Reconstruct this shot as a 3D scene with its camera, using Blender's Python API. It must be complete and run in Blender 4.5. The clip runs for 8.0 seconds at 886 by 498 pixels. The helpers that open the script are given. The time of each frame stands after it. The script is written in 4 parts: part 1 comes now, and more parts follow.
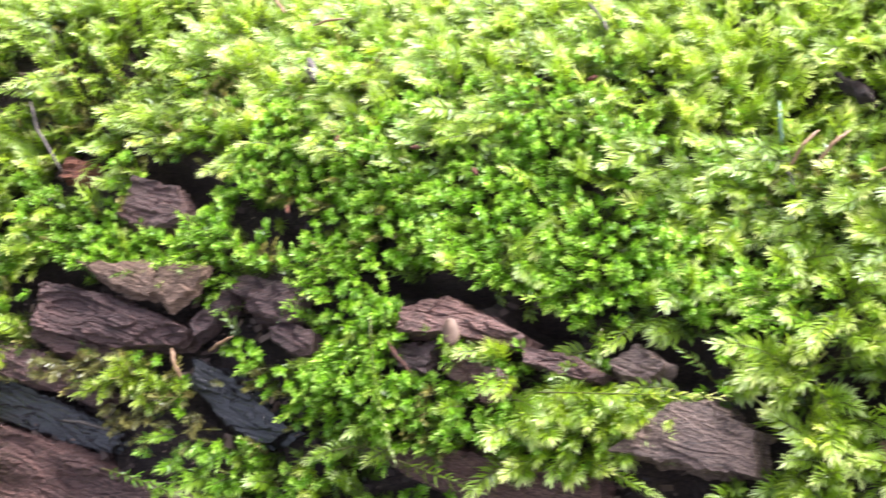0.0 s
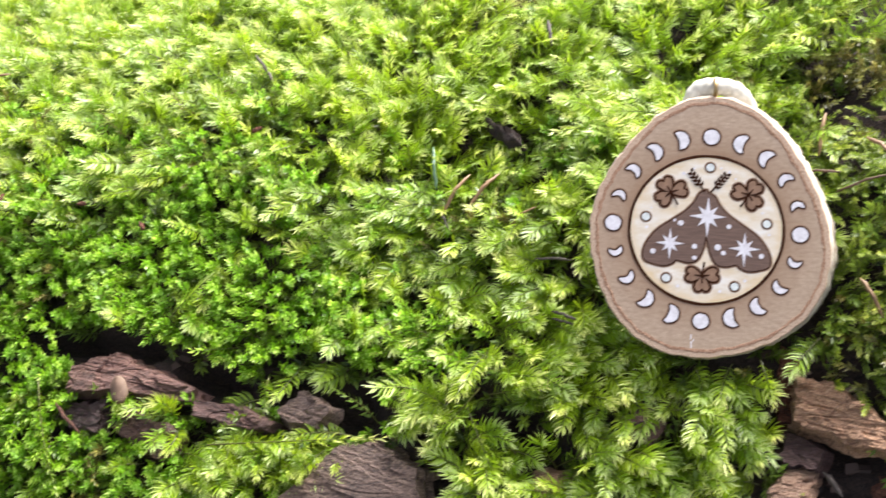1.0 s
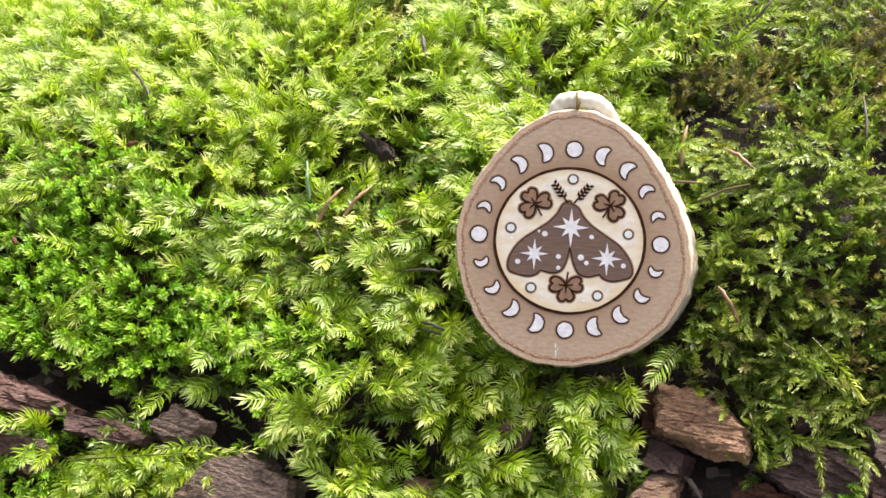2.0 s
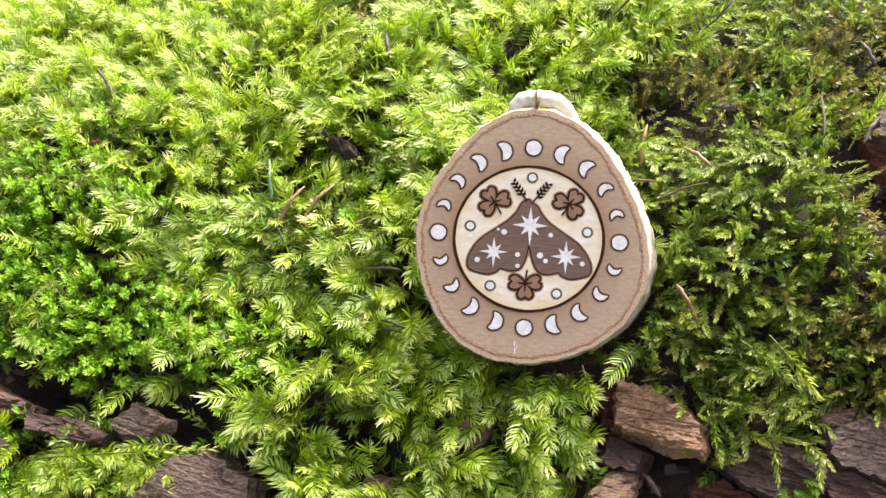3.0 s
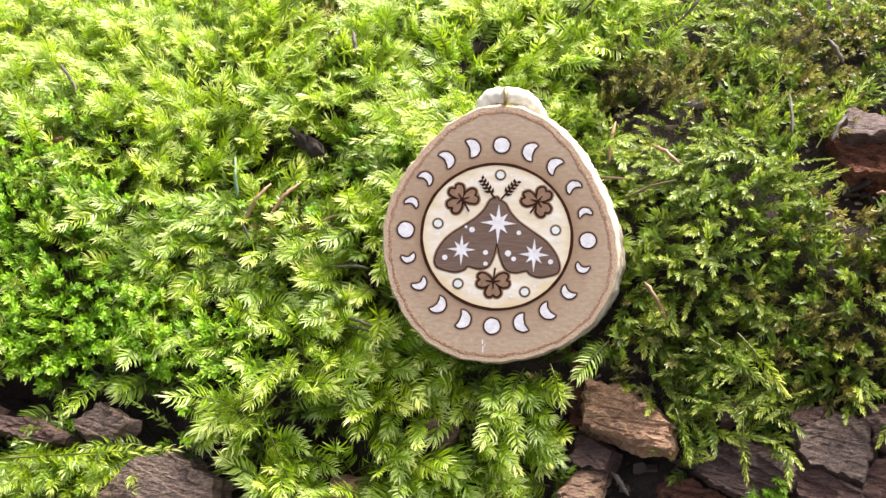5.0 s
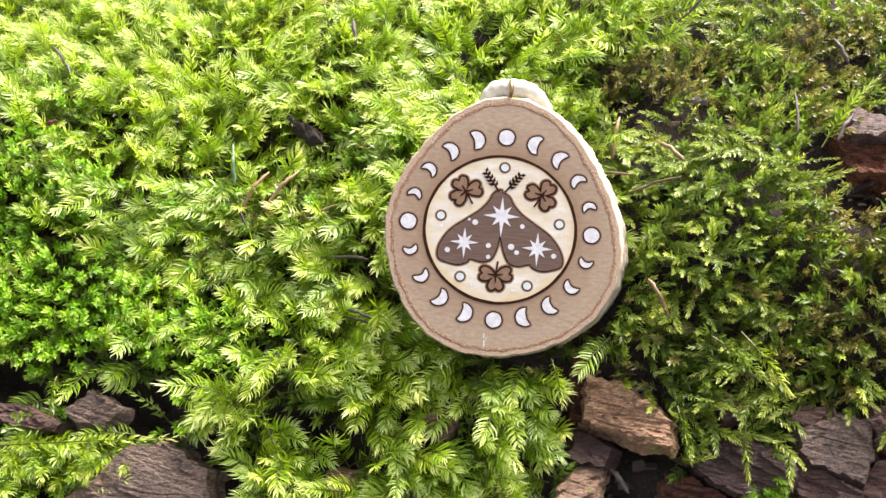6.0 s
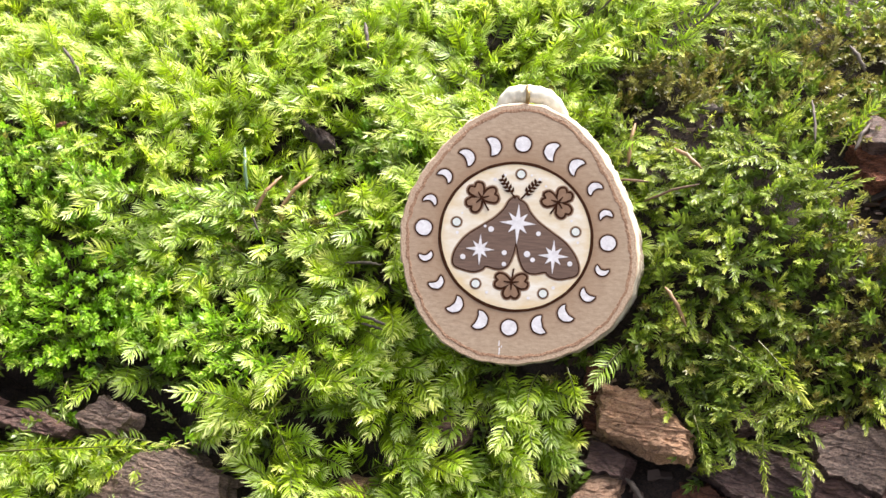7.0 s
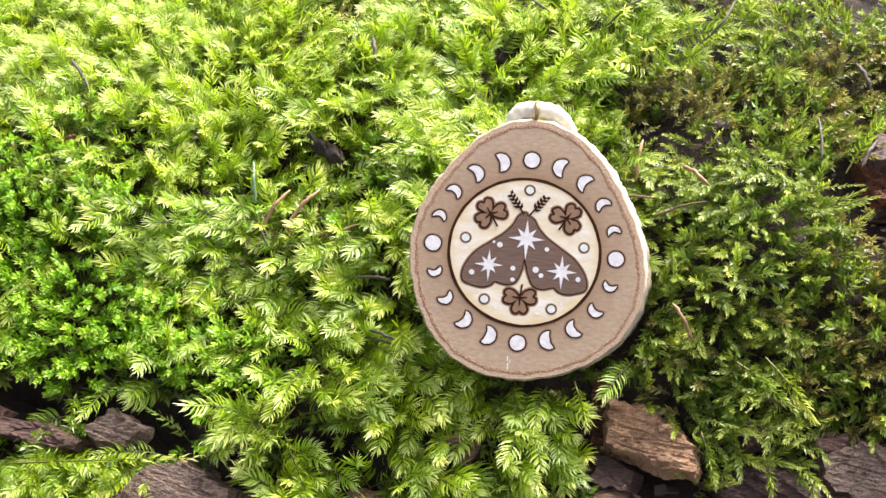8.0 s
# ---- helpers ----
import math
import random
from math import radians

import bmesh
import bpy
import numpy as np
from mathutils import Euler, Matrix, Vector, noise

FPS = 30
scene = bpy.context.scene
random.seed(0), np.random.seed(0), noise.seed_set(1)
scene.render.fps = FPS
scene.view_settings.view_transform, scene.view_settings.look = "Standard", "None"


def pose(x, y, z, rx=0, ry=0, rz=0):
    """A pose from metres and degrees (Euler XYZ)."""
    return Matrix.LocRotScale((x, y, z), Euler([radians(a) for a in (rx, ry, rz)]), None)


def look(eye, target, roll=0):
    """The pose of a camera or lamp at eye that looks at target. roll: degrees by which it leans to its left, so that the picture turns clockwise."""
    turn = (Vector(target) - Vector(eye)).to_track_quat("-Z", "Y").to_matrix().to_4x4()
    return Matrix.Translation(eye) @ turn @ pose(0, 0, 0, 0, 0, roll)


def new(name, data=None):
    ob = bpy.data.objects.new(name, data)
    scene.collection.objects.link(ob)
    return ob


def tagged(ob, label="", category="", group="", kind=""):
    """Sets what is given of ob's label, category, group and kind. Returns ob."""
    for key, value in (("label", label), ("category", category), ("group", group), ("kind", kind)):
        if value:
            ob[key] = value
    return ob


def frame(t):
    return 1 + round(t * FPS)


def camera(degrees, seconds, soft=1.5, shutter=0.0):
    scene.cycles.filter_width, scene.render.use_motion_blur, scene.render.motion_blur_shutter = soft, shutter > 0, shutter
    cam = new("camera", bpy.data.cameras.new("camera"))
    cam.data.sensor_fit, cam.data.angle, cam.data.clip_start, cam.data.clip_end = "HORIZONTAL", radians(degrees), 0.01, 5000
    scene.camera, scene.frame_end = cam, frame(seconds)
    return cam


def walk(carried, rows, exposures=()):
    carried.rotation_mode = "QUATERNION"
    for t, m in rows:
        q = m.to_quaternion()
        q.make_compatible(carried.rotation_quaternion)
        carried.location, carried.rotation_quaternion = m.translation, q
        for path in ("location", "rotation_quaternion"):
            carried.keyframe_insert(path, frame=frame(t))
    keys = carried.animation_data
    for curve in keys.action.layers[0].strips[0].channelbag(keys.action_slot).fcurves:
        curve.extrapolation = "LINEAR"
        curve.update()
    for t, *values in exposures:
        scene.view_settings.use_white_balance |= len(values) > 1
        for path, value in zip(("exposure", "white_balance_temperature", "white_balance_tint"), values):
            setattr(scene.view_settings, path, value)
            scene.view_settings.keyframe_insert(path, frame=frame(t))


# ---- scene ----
cam = camera(35.0, 8.0, soft=1.45, shutter=0.3)
PATH = [
    (0, (-0.082, -0.395, 0.215), (-0.569, 1.241, -0.827), -4.6),
    (0.5, (-0.064, -0.393, 0.216), (-0.356, 1.295, -0.815), -2.9),
    (1, (-0.051, -0.394, 0.223), (-0.192, 1.322, -0.794), -1.1),
    (1.5, (-0.043, -0.397, 0.226), (-0.094, 1.335, -0.773), 0.1),
    (2, (-0.034, -0.398, 0.225), (-0.061, 1.333, -0.776), 0.4),
    (3.5, (-0.024, -0.4, 0.224), (-0.012, 1.334, -0.772), 1.0),
    (4, (-0.021, -0.4, 0.223), (0.005, 1.334, -0.773), 1.2),
    (4.5, (-0.022, -0.399, 0.222), (0.014, 1.335, -0.773), 1.4),
    (5, (-0.026, -0.397, 0.222), (0.016, 1.337, -0.775), 1.5),
    (6.5, (-0.042, -0.391, 0.217), (0.06, 1.337, -0.785), 4.0),
    (7, (-0.045, -0.389, 0.219), (0.057, 1.338, -0.784), 4.0),
    (7.5, (-0.047, -0.389, 0.221), (0.06, 1.339, -0.78), 4.2),
    (8, (-0.05, -0.389, 0.223), (0.06, 1.341, -0.775), 4.4),
]
walk(cam, [(t, look(eye, target, roll)) for t, eye, target, roll in PATH], ((0, 1.72, 5750, 17), (0.5, 1.56, 5900, 16), (1.0, 1.36, 6150, 13), (1.5, 1.24, 6400, 12), (2.2, 1.27, 6500, 12), (3.5, 1.38, 6500, 12), (8, 1.46, 6500, 12)))

# world, sun, exposure
world = bpy.data.worlds.new("sky")
scene.world = world
world.use_nodes = True
wn = world.node_tree
sky = wn.nodes.new("ShaderNodeTexSky")
sky.sky_type, sky.sun_disc = "NISHITA", False
sky.sun_elevation, sky.sun_rotation = radians(58), radians(48)
sky.air_density, sky.dust_density, sky.ozone_density = 1.0, 4.0, 0.6
pale = wn.nodes.new("ShaderNodeHueSaturation")  # thin cloud whitens the sky
pale.inputs["Saturation"].default_value = 0.4
wn.links.new(sky.outputs[0], pale.inputs["Color"])
wn.links.new(pale.outputs[0], wn.nodes["Background"].inputs[0])
wn.nodes["Background"].inputs[1].default_value = 0.12
sun = new("sun", bpy.data.lights.new("sun", "SUN"))
sun.data.energy, sun.data.angle, sun.data.color = 5.2, radians(30), (1.0, 0.95, 0.86)
sun.matrix_world = look((0.34, 0.52, 0.79), (0, 0, 0))

# ---------------------------------------------------------------- the trunk's shape
# a fallen trunk: axis direction, across, up; origin on its axis; radius
AX, AY, AZ = Vector((0.9757, -0.1175, 0.1850)), Vector((0.1195, 0.9928, 0.0)), Vector((-0.1836, 0.0221, 0.9827))
ORG, RAD = Vector((0.0721, 0.1698, -0.2725)), 0.3114
LOGM = Matrix((AX, AY, AZ)).transposed().to_4x4()
LOGM.translation = ORG
NA = np.array([AX, AY, AZ])
NO = np.array(ORG)
# swells and hollows of the mossy surface: along, around, height, reach
SWELLS = ((-0.30, -0.11, 0.013, 0.07), (-0.205, -0.235, 0.012, 0.035), (-0.072, -0.118, -0.012, 0.02), (0.08, -0.16, 0.011, 0.035),
          (0.023, -0.24, -0.011, 0.02), (-0.175, -0.11, 0.005, 0.04), (-0.09, -0.176, -0.006, 0.02), (-0.07, -0.211, 0.006, 0.014), (-0.46, -0.02, 0.035, 0.10))


def lattice(ix, iy, seed):
    v = np.sin(ix * 127.1 + iy * 311.7 + seed * 74.7) * 43758.5453
    return v - np.floor(v)


def grain(x, y, seed=0):
    """Smooth noise from 0 to 1 on arrays."""
    ix, iy = np.floor(x), np.floor(y)
    fx, fy = x - ix, y - iy
    fx, fy = fx * fx * (3 - 2 * fx), fy * fy * (3 - 2 * fy)
    low = lattice(ix, iy, seed) * (1 - fx) + lattice(ix + 1, iy, seed) * fx
    high = lattice(ix, iy + 1, seed) * (1 - fx) + lattice(ix + 1, iy + 1, seed) * fx
    return low * (1 - fy) + high * fy


def swell(u, s):
    h = np.zeros_like(u + s)
    for cu, cs, amp, reach in SWELLS:
        h = h + amp * np.exp(-((u - cu) ** 2 + (s - cs) ** 2) / reach**2)
    return h


def on_log(u, s, h=0.0):
    """World places at arrays of (along, around, height over the mossy surface)."""
    r = RAD + swell(u, s) + h
    th = s / RAD
    local = np.stack([u + 0 * r, r * np.sin(th), r * np.cos(th)], -1)
    return local @ NA + NO


def spot(u, s, h=0.0):
    return Vector(on_log(np.array(float(u)), np.array(float(s)), h))


def out_of(u, s):
    """Outward, downhill and along directions of the trunk at arrays (u, s)."""
    th = s / RAD
    zero = np.zeros_like(th)
    normal = np.stack([zero, np.sin(th), np.cos(th)], -1) @ NA
    down = np.stack([zero, -np.cos(th), np.sin(th)], -1) @ NA
    along = np.broadcast_to(NA[0], normal.shape)
    return normal, down, along


# bare places without moss: from, to, half width
BARE_UPHILL = (
    (-0.4101, -0.1861, -0.3148, -0.2071, 0.009), (-0.4033, -0.1989, -0.3235, -0.2184, 0.009), (-0.4171, -0.2283, -0.3178, -0.2559, 0.009), (-0.4135, -0.2450, -0.3237, -0.2755, 0.013),
    (-0.4093, -0.2704, -0.3365, -0.2826, 0.010), (-0.3143, -0.2251, -0.2770, -0.2546, 0.011), (-0.2214, -0.2067, -0.1787, -0.2150, 0.005), (-0.2292, -0.1948, -0.1651, -0.2146, 0.008),
    (-0.1651, -0.2146, -0.1233, -0.2213, 0.0055), (-0.2390, -0.2636, -0.1774, -0.2686, 0.007), (-0.1405, -0.2594, -0.1033, -0.2498, 0.014), (-0.1411, -0.2176, -0.1253, -0.2204, 0.006),
    (-0.4126, -0.1306, -0.3972, -0.1394, 0.011), (-0.3614, -0.1550, -0.3464, -0.1599, 0.013), (-0.3725, -0.1307, -0.3352, -0.1467, 0.008), (-0.4637, -0.0897, -0.4425, -0.0914, 0.012),
    (-0.3073, -0.1625, -0.2913, -0.1700, 0.008), (-0.2227, -0.2200, -0.1935, -0.2322, 0.005),
)
BARE_DOWNHILL = (
    (-0.3005, -0.1982, -0.2821, -0.2006, 0.007), (0.0240, -0.2131, 0.0204, -0.2329, 0.007), (0.0279, -0.2264, 0.0470, -0.2414, 0.007), (0.0192, -0.2441, 0.0280, -0.2543, 0.008),
    (0.0301, -0.2449, 0.0510, -0.2578, 0.009), (0.0549, -0.2528, 0.0763, -0.2627, 0.007), (0.0896, -0.2481, 0.1166, -0.2566, 0.011), (0.1097, -0.1454, 0.1307, -0.1491, 0.009),
    (0.1099, -0.1585, 0.1287, -0.1627, 0.005), (0.0493, -0.1121, 0.0761, -0.1257, 0.004), (-0.0822, -0.1071, -0.0641, -0.1262, 0.006), (-0.2997, -0.2027, -0.2767, -0.2183, 0.008),
    (-0.1432, -0.2167, -0.1206, -0.2202, 0.010), (-0.0581, -0.2378, -0.0525, -0.2436, 0.006), (-0.4189, -0.2211, -0.3155, -0.2526, 0.008), (-0.0268, -0.2315, -0.0232, -0.2354, 0.004),
    (0.1293, -0.1234, 0.1336, -0.1293, 0.007), (0.0685, -0.2353, 0.0718, -0.2373, 0.005),
)
# deep clefts between the bark slabs: from, to, half width
CLEFTS = ((-0.1449, -0.2158, -0.1263, -0.2214, 0.0075), (-0.0987, -0.2325, -0.0927, -0.2376, 0.005), (-0.0607, -0.2387, -0.0570, -0.2462, 0.005), (-0.0720, -0.2297, -0.0634, -0.2320, 0.004),
          (-0.3706, -0.1311, -0.3348, -0.1475, 0.007), (-0.4521, -0.0922, -0.4405, -0.0886, 0.008), (-0.2497, -0.1877, -0.2351, -0.1892, 0.005), (-0.2295, -0.1928, -0.2070, -0.1947, 0.0055),
          (-0.1881, -0.2068, -0.1734, -0.2108, 0.006), (-0.1460, -0.2170, -0.1270, -0.2227, 0.006), (-0.4229, -0.1848, -0.3952, -0.1841, 0.005), (-0.2954, -0.1678, -0.2898, -0.1703, 0.0045),
          (-0.3174, -0.2387, -0.2946, -0.2533, 0.005))
CLEAR = []  # outlines of the bark slabs, which keep the moss off


def strips(u, s, table):
    """How far places lie inside strips of (from, to, half width), 0 to 1."""
    b = np.zeros_like(u + s)
    for u0, s0, u1, s1, half in table:
        du, ds = u1 - u0, s1 - s0
        k = np.clip(((u - u0) * du + (s - s0) * ds) / (du * du + ds * ds + 1e-9), 0, 1)
        b = np.maximum(b, np.clip(1.5 - np.hypot(u - u0 - k * du, s - s0 - k * ds) / half, 0, 1))
    return b


def inside(u, s, corners):
    hit = np.zeros(np.shape(u + s), bool)
    for (u0, s0), (u1, s1) in zip(corners, corners[1:] + corners[:1]):
        hit ^= ((s0 > s) != (s1 > s)) & (u < u0 + (u1 - u0) * (s - s0) / (s1 - s0 + 1e-12))
    return hit


def bareness(u, s):
    wu = u + 0.012 * (grain(u * 90, s * 90, 3) - 0.5)
    ws = s + 0.012 * (grain(u * 90, s * 90, 4) - 0.5)
    b = strips(wu, ws, BARE_UPHILL + BARE_DOWNHILL + CLEFTS)
    wu, ws = u + 0.35 * (wu - u), s + 0.35 * (ws - s)
    for corners in CLEAR:
        b = np.maximum(b, inside(wu, ws, corners))
    return b


# ---------------------------------------------------------------- materials
def material(name):
    m = bpy.data.materials.new(name)
    m.use_nodes = True
    return m, m.node_tree, m.node_tree.nodes["Principled BSDF"]


def node(nt, kind, **inputs):
    n = nt.nodes.new("ShaderNode" + kind)
    for key, value in inputs.items():
        n.inputs[key.replace("_", " ")].default_value = value
    return n


def ramp(nt, source, stops):
    r = nt.nodes.new("ShaderNodeValToRGB")
    els = r.color_ramp.elements
    while len(els) < len(stops):
        els.new(0.5)
    for e, (at, c) in zip(els, stops):
        e.position, e.color = at, (*c, 1)
    nt.links.new(source, r.inputs[0])
    return r.outputs[0]


def blend(nt, a, b, fac, how="MIX"):
    x = nt.nodes.new("ShaderNodeMix")
    x.data_type, x.blend_type = "RGBA", how
    for sock, v in ((x.inputs[0], fac), (x.inputs[6], a), (x.inputs[7], b)):
        if isinstance(v, bpy.types.NodeSocket):
            nt.links.new(v, sock)
        else:
            sock.default_value = v if isinstance(v, float) else (*v, 1)
    return x.outputs[2]


def noise_of(nt, scale, detail=5.0, stretch=(1, 1, 1), rough=0.6, coords="Object"):
    tc = nt.nodes.new("ShaderNodeTexCoord")
    mp = nt.nodes.new("ShaderNodeMapping")
    mp.inputs["Scale"].default_value = stretch
    n = node(nt, "TexNoise", Scale=scale, Detail=detail, Roughness=rough)
    nt.links.new(tc.outputs[coords], mp.inputs[0])
    nt.links.new(mp.outputs[0], n.inputs["Vector"])
    return n.outputs[0]


def relief(nt, bsdf, height, strength, distance):
    b = node(nt, "Bump", Strength=strength, Distance=distance)
    nt.links.new(height, b.inputs["Height"])
    nt.links.new(b.outputs[0], bsdf.inputs["Normal"])


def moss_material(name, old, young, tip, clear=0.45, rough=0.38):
    """Leaves from old growth, darkened for inner shade, to fresh tips; light passes through."""
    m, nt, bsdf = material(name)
    age_shade = nt.nodes.new("ShaderNodeAttribute")
    age_shade.attribute_name = "age_shade"
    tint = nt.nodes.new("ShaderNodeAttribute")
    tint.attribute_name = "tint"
    # the dark first stop also paints in the shade deep among the shoots
    c = ramp(nt, age_shade.outputs["Fac"], ((0.0, old), (0.6, young), (1.0, tip)))
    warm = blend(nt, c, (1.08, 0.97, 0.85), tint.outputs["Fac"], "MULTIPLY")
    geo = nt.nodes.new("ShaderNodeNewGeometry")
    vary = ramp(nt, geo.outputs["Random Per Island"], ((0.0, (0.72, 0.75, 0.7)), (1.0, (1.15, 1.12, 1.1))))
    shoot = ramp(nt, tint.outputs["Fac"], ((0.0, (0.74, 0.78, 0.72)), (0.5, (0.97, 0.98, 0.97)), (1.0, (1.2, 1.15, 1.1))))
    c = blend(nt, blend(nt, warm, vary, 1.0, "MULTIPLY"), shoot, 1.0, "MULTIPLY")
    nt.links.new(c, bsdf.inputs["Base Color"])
    bsdf.inputs["Roughness"].default_value = rough
    bsdf.inputs["Specular IOR Level"].default_value = 0.6
    tr = nt.nodes.new("ShaderNodeBsdfTranslucent")
    nt.links.new(c, tr.inputs[0])
    mx = nt.nodes.new("ShaderNodeMixShader")
    mx.inputs[0].default_value = clear
    nt.links.new(bsdf.outputs[0], mx.inputs[1])
    nt.links.new(tr.outputs[0], mx.inputs[2])
    nt.links.new(mx.outputs[0], nt.nodes["Material Output"].inputs[0])
    return m


def bark_material(name, dark, mid, pale, gloss=0.6, along=(6, 30, 30), spread=0.5, wet=0.0, deep=0.0014):
    m, nt, bsdf = material(name)
    big = noise_of(nt, 14, 6, coords="Object")
    fine = noise_of(nt, 60, 8, along, 0.7)
    c = ramp(nt, fine, ((0.34, dark), (spread, mid), (0.70, pale)))
    tc = nt.nodes.new("ShaderNodeTexCoord")
    mp = nt.nodes.new("ShaderNodeMapping")
    mp.inputs["Scale"].default_value, mp.inputs["Rotation"].default_value = (0.9, 3.2, 3.2), (0.1, 0.25, -0.12)
    vor = nt.nodes.new("ShaderNodeTexVoronoi")
    vor.feature = "DISTANCE_TO_EDGE"
    vor.inputs["Scale"].default_value = 55
    nt.links.new(tc.outputs["Object"], mp.inputs[0])
    nt.links.new(mp.outputs[0], vor.inputs["Vector"])
    crack = ramp(nt, vor.outputs["Distance"], ((0.0, (0.4, 0.38, 0.38)), (0.05, (1, 1, 1))))
    c = blend(nt, c, crack, 0.8, "MULTIPLY")
    patch = ramp(nt, big, ((0.3, (0.55, 0.52, 0.55)), (0.7, (1.25, 1.15, 1.05))))
    info = nt.nodes.new("ShaderNodeObjectInfo")
    own = ramp(nt, info.outputs["Random"], ((0.0, (0.75, 0.76, 0.8)), (1.0, (1.2, 1.12, 1.05))))
    c = blend(nt, blend(nt, c, patch, 1.0, "MULTIPLY"), own, 1.0, "MULTIPLY")
    nt.links.new(c, bsdf.inputs["Base Color"])
    bsdf.inputs["Roughness"].default_value = gloss
    bsdf.inputs["Coat Weight"].default_value, bsdf.inputs["Coat Roughness"].default_value = wet, 0.18
    relief(nt, bsdf, fine, 1.0, deep)
    return m


def plain_material(name, a, b, scale, rough, stretch=(1, 1, 1), bump=0.2, deep=0.0004, metal=0.0, shine=0.5):
    m, nt, bsdf = material(name)
    f = noise_of(nt, scale, 6, stretch, 0.65)
    nt.links.new(ramp(nt, f, ((0.3, a), (0.7, b))), bsdf.inputs["Base Color"])
    bsdf.inputs["Roughness"].default_value, bsdf.inputs["Metallic"].default_value = rough, metal
    bsdf.inputs["Specular IOR Level"].default_value = shine
    relief(nt, bsdf, f, bump, deep)
    return m


# first colour: old growth, made darker to stand for shade inside the moss
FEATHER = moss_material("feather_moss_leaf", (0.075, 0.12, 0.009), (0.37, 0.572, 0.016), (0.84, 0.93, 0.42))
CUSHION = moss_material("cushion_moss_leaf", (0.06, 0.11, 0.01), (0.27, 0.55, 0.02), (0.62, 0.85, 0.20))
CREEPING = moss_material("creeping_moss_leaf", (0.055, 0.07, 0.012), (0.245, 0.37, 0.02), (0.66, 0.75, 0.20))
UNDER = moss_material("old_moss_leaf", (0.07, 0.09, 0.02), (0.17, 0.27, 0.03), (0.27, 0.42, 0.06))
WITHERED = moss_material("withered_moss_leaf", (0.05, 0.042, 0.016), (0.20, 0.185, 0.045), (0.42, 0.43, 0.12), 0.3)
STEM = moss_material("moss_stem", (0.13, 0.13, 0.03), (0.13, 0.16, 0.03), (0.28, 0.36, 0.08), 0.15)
TRUNK = bark_material("wet_trunk_bark", (0.010, 0.007, 0.006), (0.05, 0.032, 0.025), (0.10, 0.064, 0.046), 0.85, (20, 20, 20))
BARK = bark_material("brown_bark", (0.03, 0.016, 0.014), (0.145, 0.082, 0.071), (0.28, 0.19, 0.165), 0.45)
GREY_BARK = bark_material("smooth_grey_bark", (0.04, 0.028, 0.024), (0.14, 0.10, 0.085), (0.29, 0.225, 0.185), 0.5, (12, 24, 24), deep=0.0009)
WET_BARK = bark_material("wet_black_bark", (0.005, 0.004, 0.006), (0.018, 0.015, 0.018), (0.05, 0.042, 0.044), 0.35, wet=0.7, deep=0.0004)
TAN_BARK = bark_material("tan_bark", (0.10, 0.058, 0.034), (0.30, 0.19, 0.12), (0.50, 0.36, 0.25), 0.6)
SPLIT_WOOD = bark_material("pale_split_bark", (0.20, 0.105, 0.062), (0.50, 0.32, 0.20), (0.72, 0.54, 0.39), 0.6)
RED_BARK = bark_material("red_rotten_bark", (0.03, 0.012, 0.008), (0.17, 0.06, 0.03), (0.32, 0.14, 0.075), 0.85)
CRUMB, crumb_nt, crumb_bsdf = material("bark_crumb")
crumb_geo = crumb_nt.nodes.new("ShaderNodeNewGeometry")
crumb_nt.links.new(ramp(crumb_nt, crumb_geo.outputs["Random Per Island"], ((0.0, (0.02, 0.012, 0.01)), (0.7, (0.10, 0.06, 0.045)), (1.0, (0.26, 0.17, 0.12)))), crumb_bsdf.inputs["Base Color"])
crumb_bsdf.inputs["Roughness"].default_value = 0.7
SOIL = bark_material("forest_soil", (0.008, 0.006, 0.004), (0.022, 0.016, 0.010), (0.045, 0.034, 0.02), 0.9, (1, 1, 1))
NEEDLE = plain_material("dry_needle", (0.17, 0.09, 0.04), (0.33, 0.20, 0.105), 300, 0.5)
GREY_TWIG = plain_material("grey_twig_bark", (0.035, 0.025, 0.02), (0.12, 0.092, 0.075), 400, 0.7, bump=0.6)
GREEN_NEEDLE = plain_material("green_needle", (0.07, 0.13, 0.07), (0.13, 0.21, 0.12), 300, 0.4)
SEED = plain_material("seed_husk", (0.09, 0.05, 0.03), (0.17, 0.105, 0.066), 300, 0.7)


# ---------------------------------------------------------------- mesh helpers
def part(name, bm, mat, parent=None, label=""):
    me = bpy.data.meshes.new(name)
    bm.to_mesh(me)
    bm.free()
    me.materials.append(mat)
    ob = new(name, me)
    if parent:
        ob.parent = parent
    return tagged(ob, label)


def smooth(ob):
    ob.data.shade_smooth()
    return ob


def tube(points, radii, sides=8):
    """A capped tube along points."""
    bm = bmesh.new()
    pts = [Vector(p) for p in points]
    rings = []
    side = Vector((0.31, 0.2, 0.93))
    for i, p in enumerate(pts):
        t = (pts[min(i + 1, len(pts) - 1)] - pts[max(i - 1, 0)]).normalized()
        side = (side - t * side.dot(t)).normalized()
        up = t.cross(side)
        rings.append([bm.verts.new(p + (side * math.cos(a) + up * math.sin(a)) * radii[i]) for a in (2 * math.pi * k / sides for k in range(sides))])
    for a, b in zip(rings, rings[1:]):
        for k in range(sides):
            bm.faces.new((a[k], a[(k + 1) % sides], b[(k + 1) % sides], b[k]))
    bm.faces.new(rings[0][::-1])
    bm.faces.new(rings[-1])
    return bm


